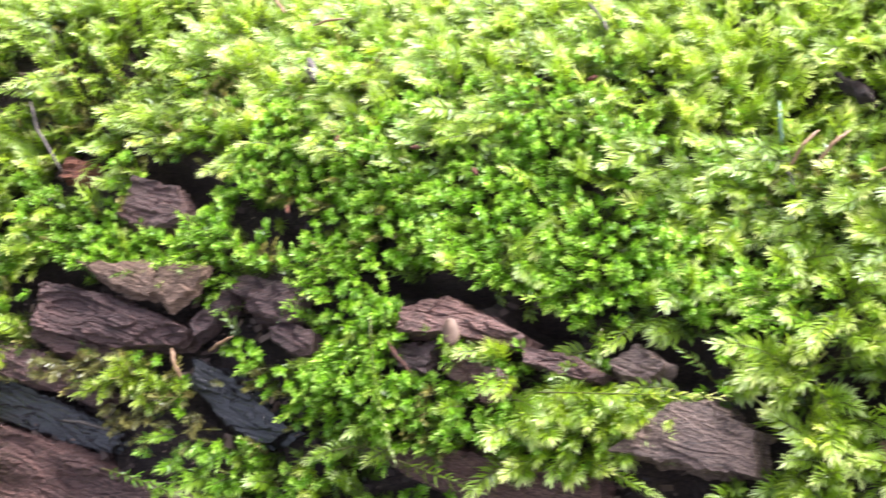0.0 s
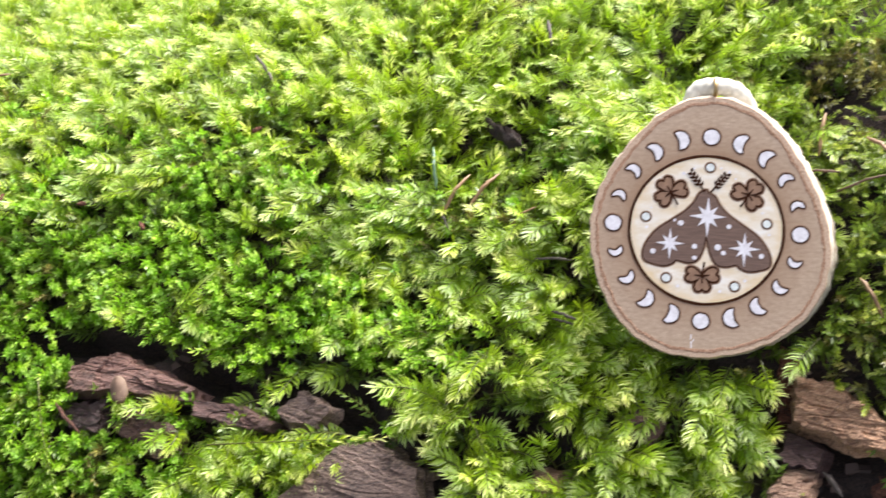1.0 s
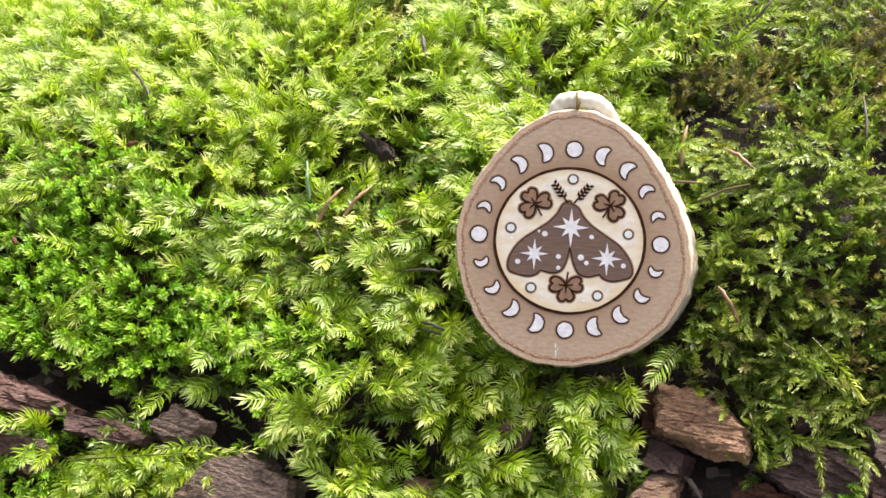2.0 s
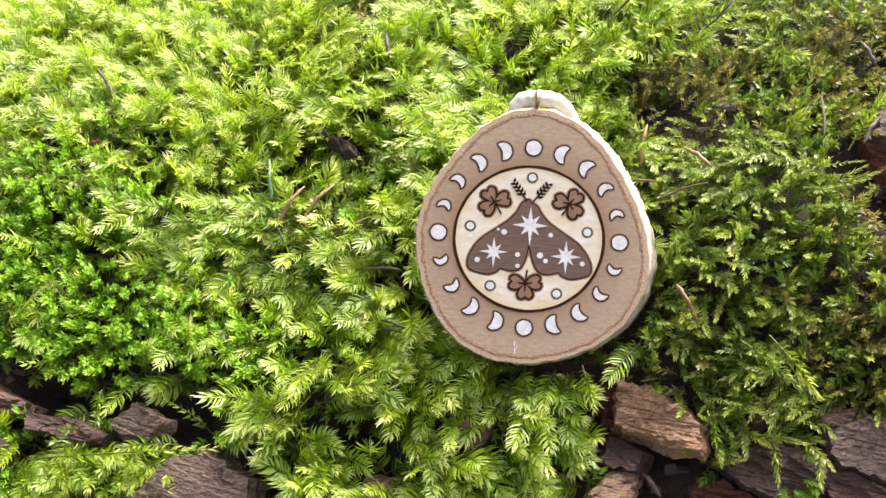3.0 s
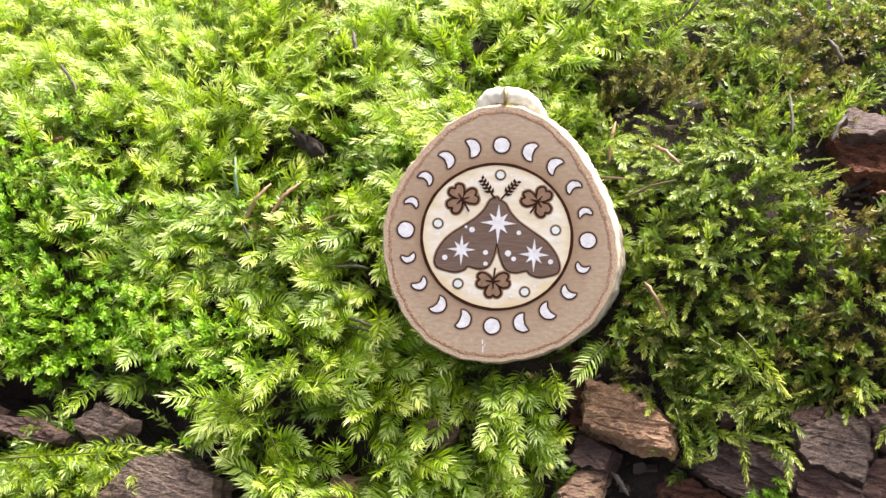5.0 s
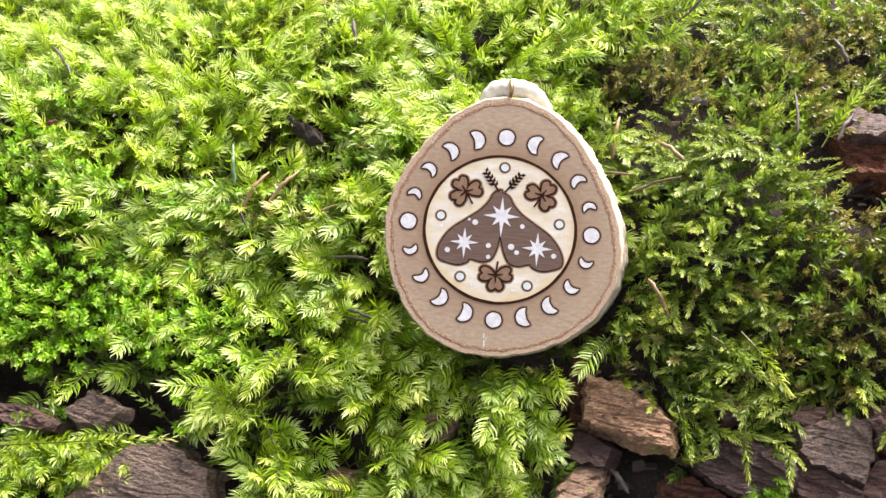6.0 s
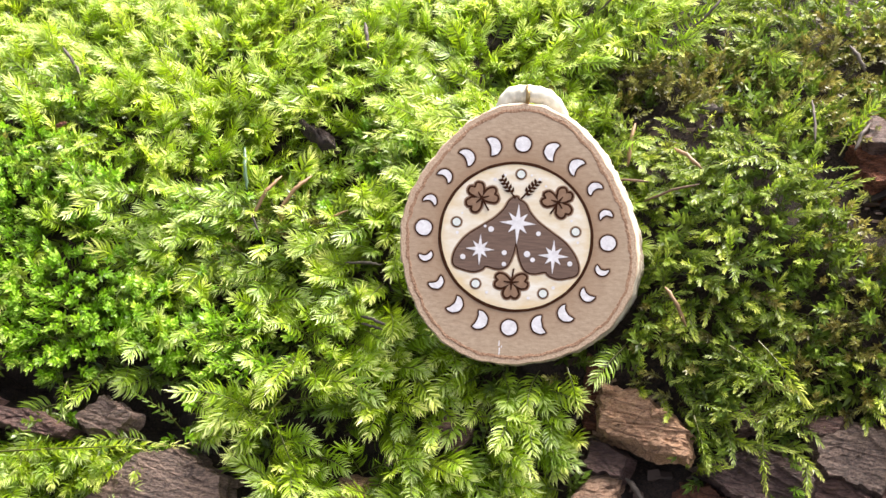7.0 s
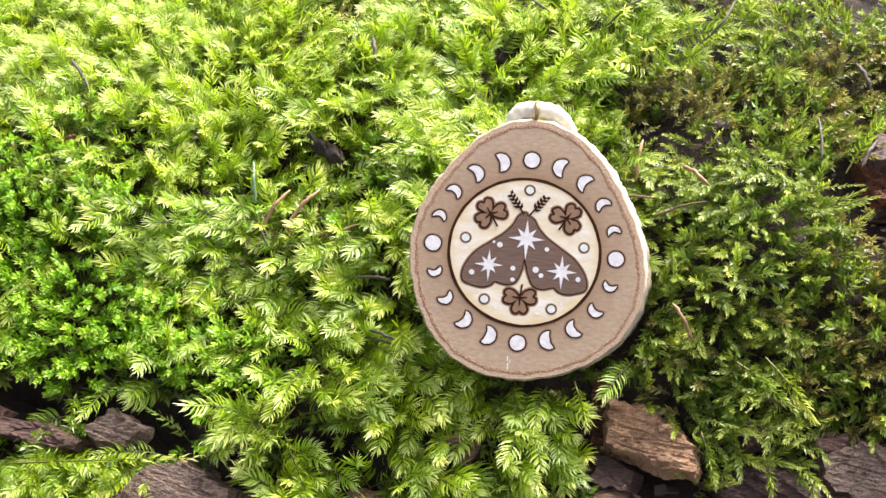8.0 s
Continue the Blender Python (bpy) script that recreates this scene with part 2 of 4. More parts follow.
# ---------------------------------------------------------------- ground and trunk
def build_ground():
    bm = bmesh.new()
    edges = [-3000, -800, -200, -60, -20, -8] + [x * 0.25 for x in range(-20, 21)] + [8, 20, 60, 200, 800, 3000]
    grid = []
    for y in edges:
        row = []
        for x in edges:
            z = -0.585 + 1.2 * math.tanh(0.157 * x) + 0.03 * noise.noise((x * 1.3, y * 1.3, 0)) - 0.02
            row.append(bm.verts.new((x, y, z)))
        grid.append(row)
    for r0, r1 in zip(grid, grid[1:]):
        for k in range(len(edges) - 1):
            bm.faces.new((r0[k], r0[k + 1], r1[k + 1], r1[k]))
    g = part("ground", bm, SOIL, label="dark brown forest soil under the fallen trunk")
    tagged(smooth(g), category="ground", kind="structure")


build_ground()


LOG = tagged(new("fallen_log"), "old fallen tree trunk with wet dark cracked bark under moss", "log")


def bark_plate(u0, s0, u1, s1, half, thick, lift, mat, seed, label="", tilt=0.0, twist=0.0, worn=1.0):
    """A split slab of bark from (u0, s0) to (u1, s1), layered and jagged at its edges."""
    a, b = spot(u0, s0, lift), spot(u1, s1, lift + tilt)
    ax = (b - a).normalized()
    nrm, down, along = (Vector(v) for v in out_of(np.array((u0 + u1) / 2), np.array((s0 + s1) / 2)))
    nrm = (Matrix.Rotation(twist, 3, ax) @ (nrm - ax * nrm.dot(ax))).normalized()
    wid = nrm.cross(ax)
    length = (b - a).length
    n, m, layers = max(10, int(length / 0.0012)), max(8, int(half * 2 / 0.0011)), 6
    bm = bmesh.new()
    rings = []
    for i in range(n + 1):
        x = i / n
        ring = []
        taper = (0.80 + 0.20 * min(1, 9 * x, 9 * (1 - x))) * (1 + 0.28 * noise.noise((x * 4, seed * 3.1, 0)))
        # top from one edge to the other, then the stepped side and the underside
        lam = lambda k, q: 0.16 * math.sin(k * 2.7 + q) * (0.5 + noise.noise((x * length * 40, k * 5.3, seed + q)))
        prof = [(-1 + 2 * k / m, 1.0) for k in range(m + 1)] + [(1.0 + lam(k, 0), 1 - k / layers) for k in range(1, layers + 1)]
        prof += [(-1.0 - lam(k, 3), (k - 1) / layers) for k in range(1, layers + 1)]
        for w, hgt in prof:
            y = w * half
            cut = x * length * 95 + 0.6 * w
            cut = math.floor(cut) + min(1.0, 4 * (cut - math.floor(cut)))
            jag = 1 + (0.22 * noise.noise((cut * 0.83, w * 0.9, seed + 8)) + 0.10 * noise.noise((x * length * 120, w * 0.7, seed + 1.7)) + 0.07 * noise.noise((x * length * 600, w * 0.7, seed))) * abs(w)
            ends = min(half, 0.12 * length) * (0.8 * noise.noise((w * 1.6, hgt * 1.5, seed + (5 if x > 0.5 else 2))) + 0.25 * noise.noise((w * 6, hgt * 4, seed + 4))) * (2 * x - 1) ** 5
            p = a + ax * (x * length + ends) + wid * (y * taper * jag)
            # fine fibres along the slab, broad waves, and flaked steps
            step = noise.noise((x * length * 34, y * 75 + x * length * 20, seed + 6)) * 2.6 + 0.25 * noise.noise((x * length * 200, y * 400, seed))
            step = math.floor(step) + min(1.0, 7 * (step - math.floor(step)))
            rough = 0.2 * noise.noise((x * length * 60, y * 900, seed)) + 0.12 * noise.noise((x * length * 30, y * 160, seed + 3)) + 0.12 * noise.noise((x * length * 500, y * 1400, seed)) + 0.42 * step
            p += nrm * (thick * (hgt - 0.7) + (rough * worn * min(thick, 0.005) * 0.8 if hgt > 0.7 else 0) - 0.06 * thick * w * w)
            ring.append(bm.verts.new(p))
        rings.append(ring)
    k = len(rings[0])
    for r0, r1 in zip(rings, rings[1:]):
        for j in range(k):
            bm.faces.new((r0[j], r1[j], r1[(j + 1) % k], r0[(j + 1) % k]))
    bm.faces.new(rings[0])
    bm.faces.new(rings[-1][::-1])
    bmesh.ops.recalc_face_normals(bm, faces=bm.faces)
    return part("bark_plate", bm, mat, LOG, label)


def bark_slab(corners, thick, lift, mat, seed, label="", worn=1.0, tip=0.0, shows=None):
    """A flat-lying slab of bark: broken edges, layered sides and a flaking top. tip lifts its uphill edge; shows: the part free of moss."""
    CLEAR.append(list(shows or corners))
    cu, cs = (sum(c[k] for c in corners) / len(corners) for k in (0, 1))
    rim = []
    for (u0, s0), (u1, s1) in zip(corners, corners[1:] + corners[:1]):
        n = max(4, int(math.hypot(u1 - u0, s1 - s0) / 0.0006))
        rim += [(u0 + (u1 - u0) * k / n, s0 + (s1 - s0) * k / n) for k in range(n)]
    rim = np.array(rim)
    size = float(np.hypot(rim[:, 0] - cu, rim[:, 1] - cs).max())
    broken = []
    for x, y in rim:
        d = Vector((x - cu, y - cs)).normalized()
        jag = 0.0016 * noise.noise((x * 110, y * 110, seed * 3.1)) + 0.0009 * noise.noise((x * 420, y * 420, seed)) + 0.0006 * round(2.4 * noise.noise((x * 260, y * 260, seed + 9)))
        broken.append((x + d.x * jag, y + d.y * jag))
    rim = np.array(broken)
    rays = rim - (cu, cs)
    dist = np.hypot(rays[:, 0], rays[:, 1])[:, None]
    steps = max(10, int(size / 0.0008))
    layers = 7
    rows = []
    for k in range(layers, 0, -1):  # from the foot up
        ledge = np.array([0.0013 * noise.noise((x * 70, y * 70, seed + k * 4.7)) + 0.0004 * noise.noise((x * 500, y * 500, seed + k)) for x, y in rim])[:, None]
        rows.append((rim + rays / dist * (ledge + 0.00025 * k * (1 + math.sin(k * 2.3 + seed))), np.full(len(rim), -thick * (k - 0.35) / layers)))
    for k in range(steps):
        f = 1 - k / steps
        rows.append((rays * f + (cu, cs), None))
    places, heights = [], []
    for at, drop in rows:
        fibre = []
        for x, y in at:
            a, c = x - 0.3 * y, y + 0.3 * x  # along and across the grain
            step = noise.noise((a * 32, c * 95, seed + 6)) * 2.4 + 0.3 * noise.noise((a * 260, c * 420, seed))
            step = math.floor(step) + min(1.0, 8 * (step - math.floor(step)))
            crack = max(0.0, 1 - abs(noise.noise((a * 30, c * 150, seed + 2))) * 20)
            fibre.append(0.0012 * step + 0.0005 * noise.noise((a * 90, c * 900, seed)) + 0.0003 * noise.noise((a * 700, c * 1500, seed)) - 0.0007 * crack)
        fibre = worn * np.array(fibre)
        top = lift + tip * (at[:, 1] - cs) / size
        places.append(at)
        heights.append(top + (fibre if drop is None else drop))
    at, h = np.concatenate(places), np.concatenate(heights)
    verts = on_log(at[:, 0], at[:, 1], h).tolist() + [spot(cu, cs, lift)]
    n, r = len(rim), len(rows)
    faces = [(k * n + j, k * n + (j + 1) % n, (k + 1) * n + (j + 1) % n, (k + 1) * n + j) for k in range(r - 1) for j in range(n)]
    faces += [((r - 1) * n + j, (r - 1) * n + (j + 1) % n, r * n) for j in range(n)]
    bm = bmesh.new()
    vs = [bm.verts.new(v) for v in verts]
    for f in faces:
        bm.faces.new([vs[k] for k in f])
    bm.faces.new(vs[:n][::-1])
    bmesh.ops.recalc_face_normals(bm, faces=bm.faces)
    return part("bark_slab", bm, mat, LOG, label)


# broken slabs in the bare places
bark_slab([(0.0249, -0.2190), (0.0360, -0.2232), (0.0522, -0.2378), (0.0498, -0.2468), (0.0372, -0.2405), (0.0223, -0.2337)], 0.013, -0.002, SPLIT_WOOD, 50, "tan split bark slab with layered edge", 1.2, -0.006, [(0.0235, -0.2225), (0.0345, -0.2290), (0.0500, -0.2400), (0.0498, -0.2468), (0.0372, -0.2405), (0.0223, -0.2337)])
bark_slab([(0.0205, -0.2367), (0.0257, -0.2382), (0.0314, -0.2437), (0.0287, -0.2496), (0.0183, -0.2479)], 0.012, -0.003, BARK, 51, "", 1, -0.003)
bark_slab([(0.0191, -0.2491), (0.0283, -0.2495), (0.0258, -0.2594), (0.0189, -0.2634), (0.0143, -0.2597)], 0.012, -0.001, SPLIT_WOOD, 52, "broken tan bark end with rough grain", 1.3, -0.004)
bark_slab([(0.0522, -0.2483), (0.0751, -0.2435), (0.0880, -0.2498), (0.0857, -0.2606), (0.0781, -0.2635), (0.0640, -0.2568)], 0.011, -0.006, BARK, 53, "dark brown split bark slab under moss", 1, -0.0035)
bark_slab([(0.0477, -0.2527), (0.0567, -0.2550), (0.0692, -0.2630), (0.0612, -0.2708), (0.0425, -0.2665)], 0.01, -0.008, RED_BARK, 54, "", 1, -0.0035)
bark_slab([(0.0900, -0.2415), (0.1017, -0.2384), (0.1113, -0.2387), (0.1103, -0.2512), (0.1068, -0.2581), (0.0913, -0.2526)], 0.01, -0.005, GREY_BARK, 55, "smooth greyish purple bark slab", 0.45, 0)
bark_slab([(0.0895, -0.2550), (0.0960, -0.2545), (0.1064, -0.2618), (0.1046, -0.2715), (0.0847, -0.2705)], 0.011, -0.006, BARK, 56, "", 0.8, -0.003)
bark_slab([(0.1128, -0.2362), (0.1292, -0.2361), (0.1275, -0.2498), (0.1149, -0.2494), (0.1109, -0.2462)], 0.011, -0.004, BARK, 57, "", 0.9, 0)
bark_slab([(0.1113, -0.2530), (0.1273, -0.2511), (0.1250, -0.2710), (0.1080, -0.2685), (0.1077, -0.2602)], 0.011, -0.007, BARK, 58, "", 0.9, 0)
bark_slab([(0.0664, -0.2290), (0.0730, -0.2303), (0.0723, -0.2372), (0.0669, -0.2373)], 0.008, -0.008, BARK, 59, "", 0.5, 0)
bark_slab([(0.0878, -0.2344), (0.0989, -0.2339), (0.0976, -0.2390), (0.0894, -0.2393)], 0.008, -0.007, BARK, 60, "", 0.6, 0)
bark_slab([(0.0205, -0.2074), (0.0259, -0.2122), (0.0218, -0.2332), (0.0176, -0.2322)], 0.008, -0.013, RED_BARK, 61, "dark reddish rotten bark strip", 1.3, 0)
bark_slab([(0.1121, -0.1357), (0.1248, -0.1318), (0.1434, -0.1318), (0.1396, -0.1561), (0.1183, -0.1523)], 0.012, -0.011, RED_BARK, 62, "reddish brown rotten bark slab", 1.4, -0.002)
bark_slab([(-0.1473, -0.2540), (-0.1343, -0.2438), (-0.1259, -0.2374), (-0.1154, -0.2372), (-0.0992, -0.2459), (-0.0983, -0.2603)], 0.013, -0.001, GREY_BARK, 63, "smooth grey brown bark wedge", 0.4, -0.002)
bark_slab([(-0.1481, -0.2244), (-0.1404, -0.2183), (-0.1309, -0.2235), (-0.1348, -0.2304), (-0.1455, -0.2283)], 0.01, 0.0, GREY_BARK, 64, "", 0.6, 0.002)
bark_slab([(-0.1801, -0.2191), (-0.1638, -0.2209), (-0.1512, -0.2276), (-0.1528, -0.2308), (-0.1793, -0.2249)], 0.01, -0.004, BARK, 65, "", 1, -0.003)
bark_slab([(-0.0591, -0.2492), (-0.0514, -0.2483), (-0.0525, -0.2549), (-0.0584, -0.2550)], 0.009, -0.006, TAN_BARK, 66, "", 1, 0)
bark_slab([(-0.4078, -0.1889), (-0.3694, -0.1960), (-0.3275, -0.2111), (-0.3319, -0.2174), (-0.3673, -0.2182), (-0.4084, -0.2095)], 0.011, -0.004, BARK, 67, "purplish brown split bark slab", 1.2, -0.003)
bark_slab([(-0.4107, -0.2064), (-0.3857, -0.2153), (-0.3569, -0.2194), (-0.3617, -0.2242), (-0.3904, -0.2207), (-0.4105, -0.2133)], 0.009, -0.007, BARK, 68, "", 0.8, 0)
bark_slab([(-0.3882, -0.1821), (-0.3516, -0.1843), (-0.3430, -0.1942), (-0.3470, -0.1982), (-0.3690, -0.1918)], 0.005, -0.001, TAN_BARK, 69, "", 0.5, 0.001)
bark_slab([(-0.3437, -0.1958), (-0.3421, -0.1876), (-0.3201, -0.1874), (-0.3235, -0.1953), (-0.3339, -0.2023)], 0.004, 0.001, TAN_BARK, 70, "", 0.4, 0.001)
bark_slab([(-0.3281, -0.2080), (-0.3146, -0.1960), (-0.3106, -0.1914), (-0.3112, -0.2031), (-0.3231, -0.2128)], 0.008, -0.006, BARK, 71, "", 0.8, 0)
bark_slab([(-0.4392, -0.2120), (-0.4057, -0.2200), (-0.3666, -0.2361), (-0.3697, -0.2433), (-0.3995, -0.2342), (-0.4353, -0.2273)], 0.011, -0.006, BARK, 72, "", 1, 0)
bark_slab([(-0.4353, -0.2273), (-0.3859, -0.2424), (-0.3581, -0.2534), (-0.3627, -0.2616), (-0.3925, -0.2568), (-0.4309, -0.2471)], 0.01, -0.013, WET_BARK, 73, "wet black bark in the crevice", 0.8, 0)
bark_slab([(-0.4305, -0.2495), (-0.3799, -0.2622), (-0.3359, -0.2786), (-0.3406, -0.2900), (-0.4249, -0.2949)], 0.012, -0.008, BARK, 74, "", 1, 0)
bark_slab([(-0.3256, -0.2216), (-0.3069, -0.2295), (-0.2787, -0.2489), (-0.2906, -0.2558), (-0.3100, -0.2453), (-0.3251, -0.2332)], 0.009, -0.01, WET_BARK, 75, "", 0.8, 0)
bark_slab([(-0.2313, -0.2032), (-0.2141, -0.1999), (-0.1787, -0.2156), (-0.1810, -0.2197), (-0.2100, -0.2151), (-0.2326, -0.2135)], 0.01, -0.005, BARK, 76, "", 1.1, -0.003)
bark_slab([(-0.2331, -0.2168), (-0.2142, -0.2167), (-0.2162, -0.2296), (-0.2296, -0.2269)], 0.008, -0.009, BARK, 77, "", 1, 0)
bark_slab([(-0.2478, -0.2556), (-0.2080, -0.2549), (-0.1520, -0.2637), (-0.1518, -0.2752), (-0.1943, -0.2774)], 0.011, -0.008, BARK, 78, "", 1, 0)
bark_slab([(-0.3760, -0.1585), (-0.3725, -0.1421), (-0.3485, -0.1481), (-0.3407, -0.1623), (-0.3577, -0.1662)], 0.009, -0.005, BARK, 79, "", 0.8, 0.001)
bark_slab([(-0.2053, -0.2256), (-0.1898, -0.2260), (-0.1905, -0.2361), (-0.2028, -0.2347)], 0.007, -0.01, BARK, 80, "", 1, 0)
bark_slab([(-0.3048, -0.1938), (-0.2818, -0.1918), (-0.2796, -0.2055), (-0.2976, -0.2055)], 0.008, -0.009, BARK, 81, "", 1, 0)
# narrow slivers between them
bark_plate(-0.4143, -0.1346, -0.3950, -0.1368, 0.005, 0.006, -0.007, RED_BARK, 12)
bark_plate(-0.3005, -0.1982, -0.2767, -0.2029, 0.006, 0.007, -0.007, BARK, 13)
bark_plate(-0.2072, -0.2247, -0.1855, -0.2356, 0.005, 0.008, -0.009, BARK, 14)
bark_plate(-0.3097, -0.1913, -0.2749, -0.1984, 0.004, 0.006, -0.008, BARK, 18)
bark_plate(-0.2882, -0.2095, -0.2692, -0.2183, 0.005, 0.006, -0.007, BARK, 19)
bark_plate(0.1168, -0.1334, 0.1380, -0.1387, 0.005, 0.007, -0.005, BARK, 28)
bark_plate(-0.0277, -0.2305, -0.0195, -0.2375, 0.005, 0.007, -0.009, BARK, 30)


def build_trunk():
    us = np.concatenate([np.linspace(-1.3, -0.62, 14), np.arange(-0.60, 0.24, 0.0028), np.linspace(0.26, 1.0, 14)])
    th = np.concatenate([np.linspace(-math.pi, -1.15, 14), np.arange(-1.12, 0.5, 0.0085), np.linspace(0.52, math.pi, 18)[:-1]])
    u, t = np.meshgrid(us, th, indexing="ij")
    s = t * RAD
    # furrows run slantwise down the trunk
    across = (s + 0.30 * u) / 0.9
    furrow = np.abs(grain(across * 62 + 1.2 * grain(u * 14, s * 14, 8), u * 5, 5) - 0.5) * 2
    bare = bareness(u, s)
    h = swell(u, s) - 0.017 - 0.008 * (1 - furrow) * (0.5 + 0.4 * bare) + 0.004 * (grain(u * 160, s * 160, 6) - 0.5) + 0.003 * grain(u * 420, s * 420, 7) + 0.002 * bare - 0.012 * strips(u, s, CLEFTS)
    r = RAD + h
    local = np.stack([u, r * np.sin(t), r * np.cos(t)], -1).reshape(-1, 3)
    verts = local @ NA + NO
    nu, nt_ = u.shape
    i, j = np.meshgrid(np.arange(nu - 1), np.arange(nt_), indexing="ij")
    j2 = (j + 1) % nt_
    faces = np.stack([i * nt_ + j, (i + 1) * nt_ + j, (i + 1) * nt_ + j2, i * nt_ + j2], -1).reshape(-1, 4)[:, ::-1].tolist()
    faces.append(list(range(nt_))[::-1])
    faces.append(list(range((nu - 1) * nt_, nu * nt_)))
    me = bpy.data.meshes.new("trunk")
    me.from_pydata(verts.tolist(), [], faces)
    me.materials.append(TRUNK)
    me.shade_smooth()
    core = new("trunk", me)
    core.parent = LOG


build_trunk()


# ---------------------------------------------------------------- the wood slice
SLICE = Matrix((Vector((1, 0, 0)), Vector((0, math.sin(radians(35)), math.cos(radians(35)))), Vector((0, -math.cos(radians(35)), math.sin(radians(35)))))).transposed().to_4x4()
SLICE.translation = SLICE.to_3x3() @ Vector((0.00095, -0.0007, 0))
SLICE = SLICE @ Matrix.Diagonal((1.013, 0.983, 1, 1))
MM = 0.001
WAVES = ((0.99, -0.96), (-2.61, -0.13), (-0.01, -1.42), (0.41, -0.6), (-0.14, 0.3))
RIM = 39.58


def rim_radius(a):
    return RIM + sum(c * math.cos(k * a) + s * math.sin(k * a) for k, (c, s) in enumerate(WAVES, 1)) + 0.12 * math.sin(23 * a) + 0.1 * math.sin(41 * a + 1)


FACE_WOOD = plain_material("sanded_wood", (0.325, 0.222, 0.145), (0.465, 0.34, 0.238), 420, 0.5, (1, 2.2, 1), 0.35, 0.0003)
def toasted_by_radius(m, reach, tone):
    """Wood browned by the burning iron in a ring: stops of (radius in mm, share)."""
    nt = m.node_tree
    bsdf = nt.nodes["Principled BSDF"]
    base = bsdf.inputs["Base Color"].links[0].from_socket
    tc = nt.nodes.new("ShaderNodeTexCoord")
    ln = nt.nodes.new("ShaderNodeVectorMath")
    ln.operation = "LENGTH"
    far = nt.nodes.new("ShaderNodeMath")
    far.operation = "MULTIPLY"
    far.inputs[1].default_value = 1 / (45 * MM)
    blot = nt.nodes.new("ShaderNodeMath")
    blot.operation = "MULTIPLY_ADD"
    blot.inputs[1].default_value, blot.inputs[2].default_value = 0.09, -0.045
    total = nt.nodes.new("ShaderNodeMath")
    nt.links.new(tc.outputs["Object"], ln.inputs[0])
    nt.links.new(ln.outputs["Value"], far.inputs[0])
    nt.links.new(noise_of(nt, 160, 3), blot.inputs[0])
    nt.links.new(far.outputs[0], total.inputs[0])
    nt.links.new(blot.outputs[0], total.inputs[1])
    share = ramp(nt, total.outputs[0], [(r / 45, (v, v, v)) for r, v in reach])
    nt.links.new(blend(nt, base, tone, share), bsdf.inputs["Base Color"])


toasted_by_radius(FACE_WOOD, ((24.5, 0.8), (27.0, 0.45), (32.0, 0.22), (35.5, 0.0)), (0.26, 0.15, 0.08))
PANEL_WOOD = plain_material("whitewashed_cream_wood", (0.62, 0.48, 0.30), (0.76, 0.73, 0.69), 95, 0.55, (1, 2.4, 1), 0.25, 0.0003)
toasted_by_radius(PANEL_WOOD, ((13.0, 0.2), (18.0, 0.0), (21.5, 0.1), (24.0, 0.7)), (0.62, 0.45, 0.23))
SCORCH = plain_material("burnt_wood", (0.022, 0.007, 0.003), (0.060, 0.023, 0.012), 500, 0.95, shine=0.08, bump=0.5)
CLOVER = plain_material("toasted_wood", (0.17, 0.09, 0.05), (0.27, 0.155, 0.09), 500, 0.6)
TOAST = plain_material("toasted_edge_wood", (0.19, 0.105, 0.06), (0.30, 0.185, 0.115), 300, 0.6)
WING = plain_material("dark_brown_stain", (0.09, 0.048, 0.032), (0.165, 0.096, 0.066), 160, 0.5, (1, 9, 1))
WHITE = plain_material("white_paint", (0.55, 0.51, 0.53), (0.78, 0.75, 0.77), 500, 0.45, bump=0.4)
GREY_DOT = plain_material("silver_paint", (0.55, 0.57, 0.55), (0.72, 0.74, 0.71), 600, 0.4)
INNER_BARK = plain_material("pink_inner_bark", (0.36, 0.23, 0.15), (0.58, 0.43, 0.31), 1500, 0.8, bump=0.7, deep=0.0006)
CORK = plain_material("brown_cork_line", (0.20, 0.09, 0.045), (0.46, 0.29, 0.19), 1200, 0.9, bump=0.9, deep=0.0008)
OUTER_BARK = plain_material("pale_birch_bark", (0.20, 0.13, 0.085), (0.78, 0.71, 0.59), 140, 0.8, (1, 1, 3), 0.9, 0.0012)
CORD = plain_material("cream_cotton_cord", (0.60, 0.55, 0.44), (0.74, 0.70, 0.60), 700, 0.95, bump=0.6)
BRASS = plain_material("aged_brass_wire", (0.25, 0.16, 0.07), (0.42, 0.30, 0.14), 300, 0.35, metal=1.0)

slice_ob = new("wood_slice")
slice_ob.matrix_world = SLICE
tagged(slice_ob, "round wood slice with bark rim and painted moth on moss", "ornament")


def slab(outline, z0, z1, crown=0.0):
    """A flat piece from an outline in millimetres, from height z0 to z1."""
    bm = bmesh.new()
    top = [bm.verts.new((x * MM, y * MM, z1 * MM)) for x, y in outline]
    low = [bm.verts.new((x * MM, y * MM, z0 * MM)) for x, y in outline]
    n = len(outline)
    bm.faces.new(top)
    for k in range(n):
        bm.faces.new((low[k], low[(k + 1) % n], top[(k + 1) % n], top[k]))
    bmesh.ops.recalc_face_normals(bm, faces=bm.faces)
    bmesh.ops.triangulate(bm, faces=[f for f in bm.faces if len(f.verts) > 4])
    return bm


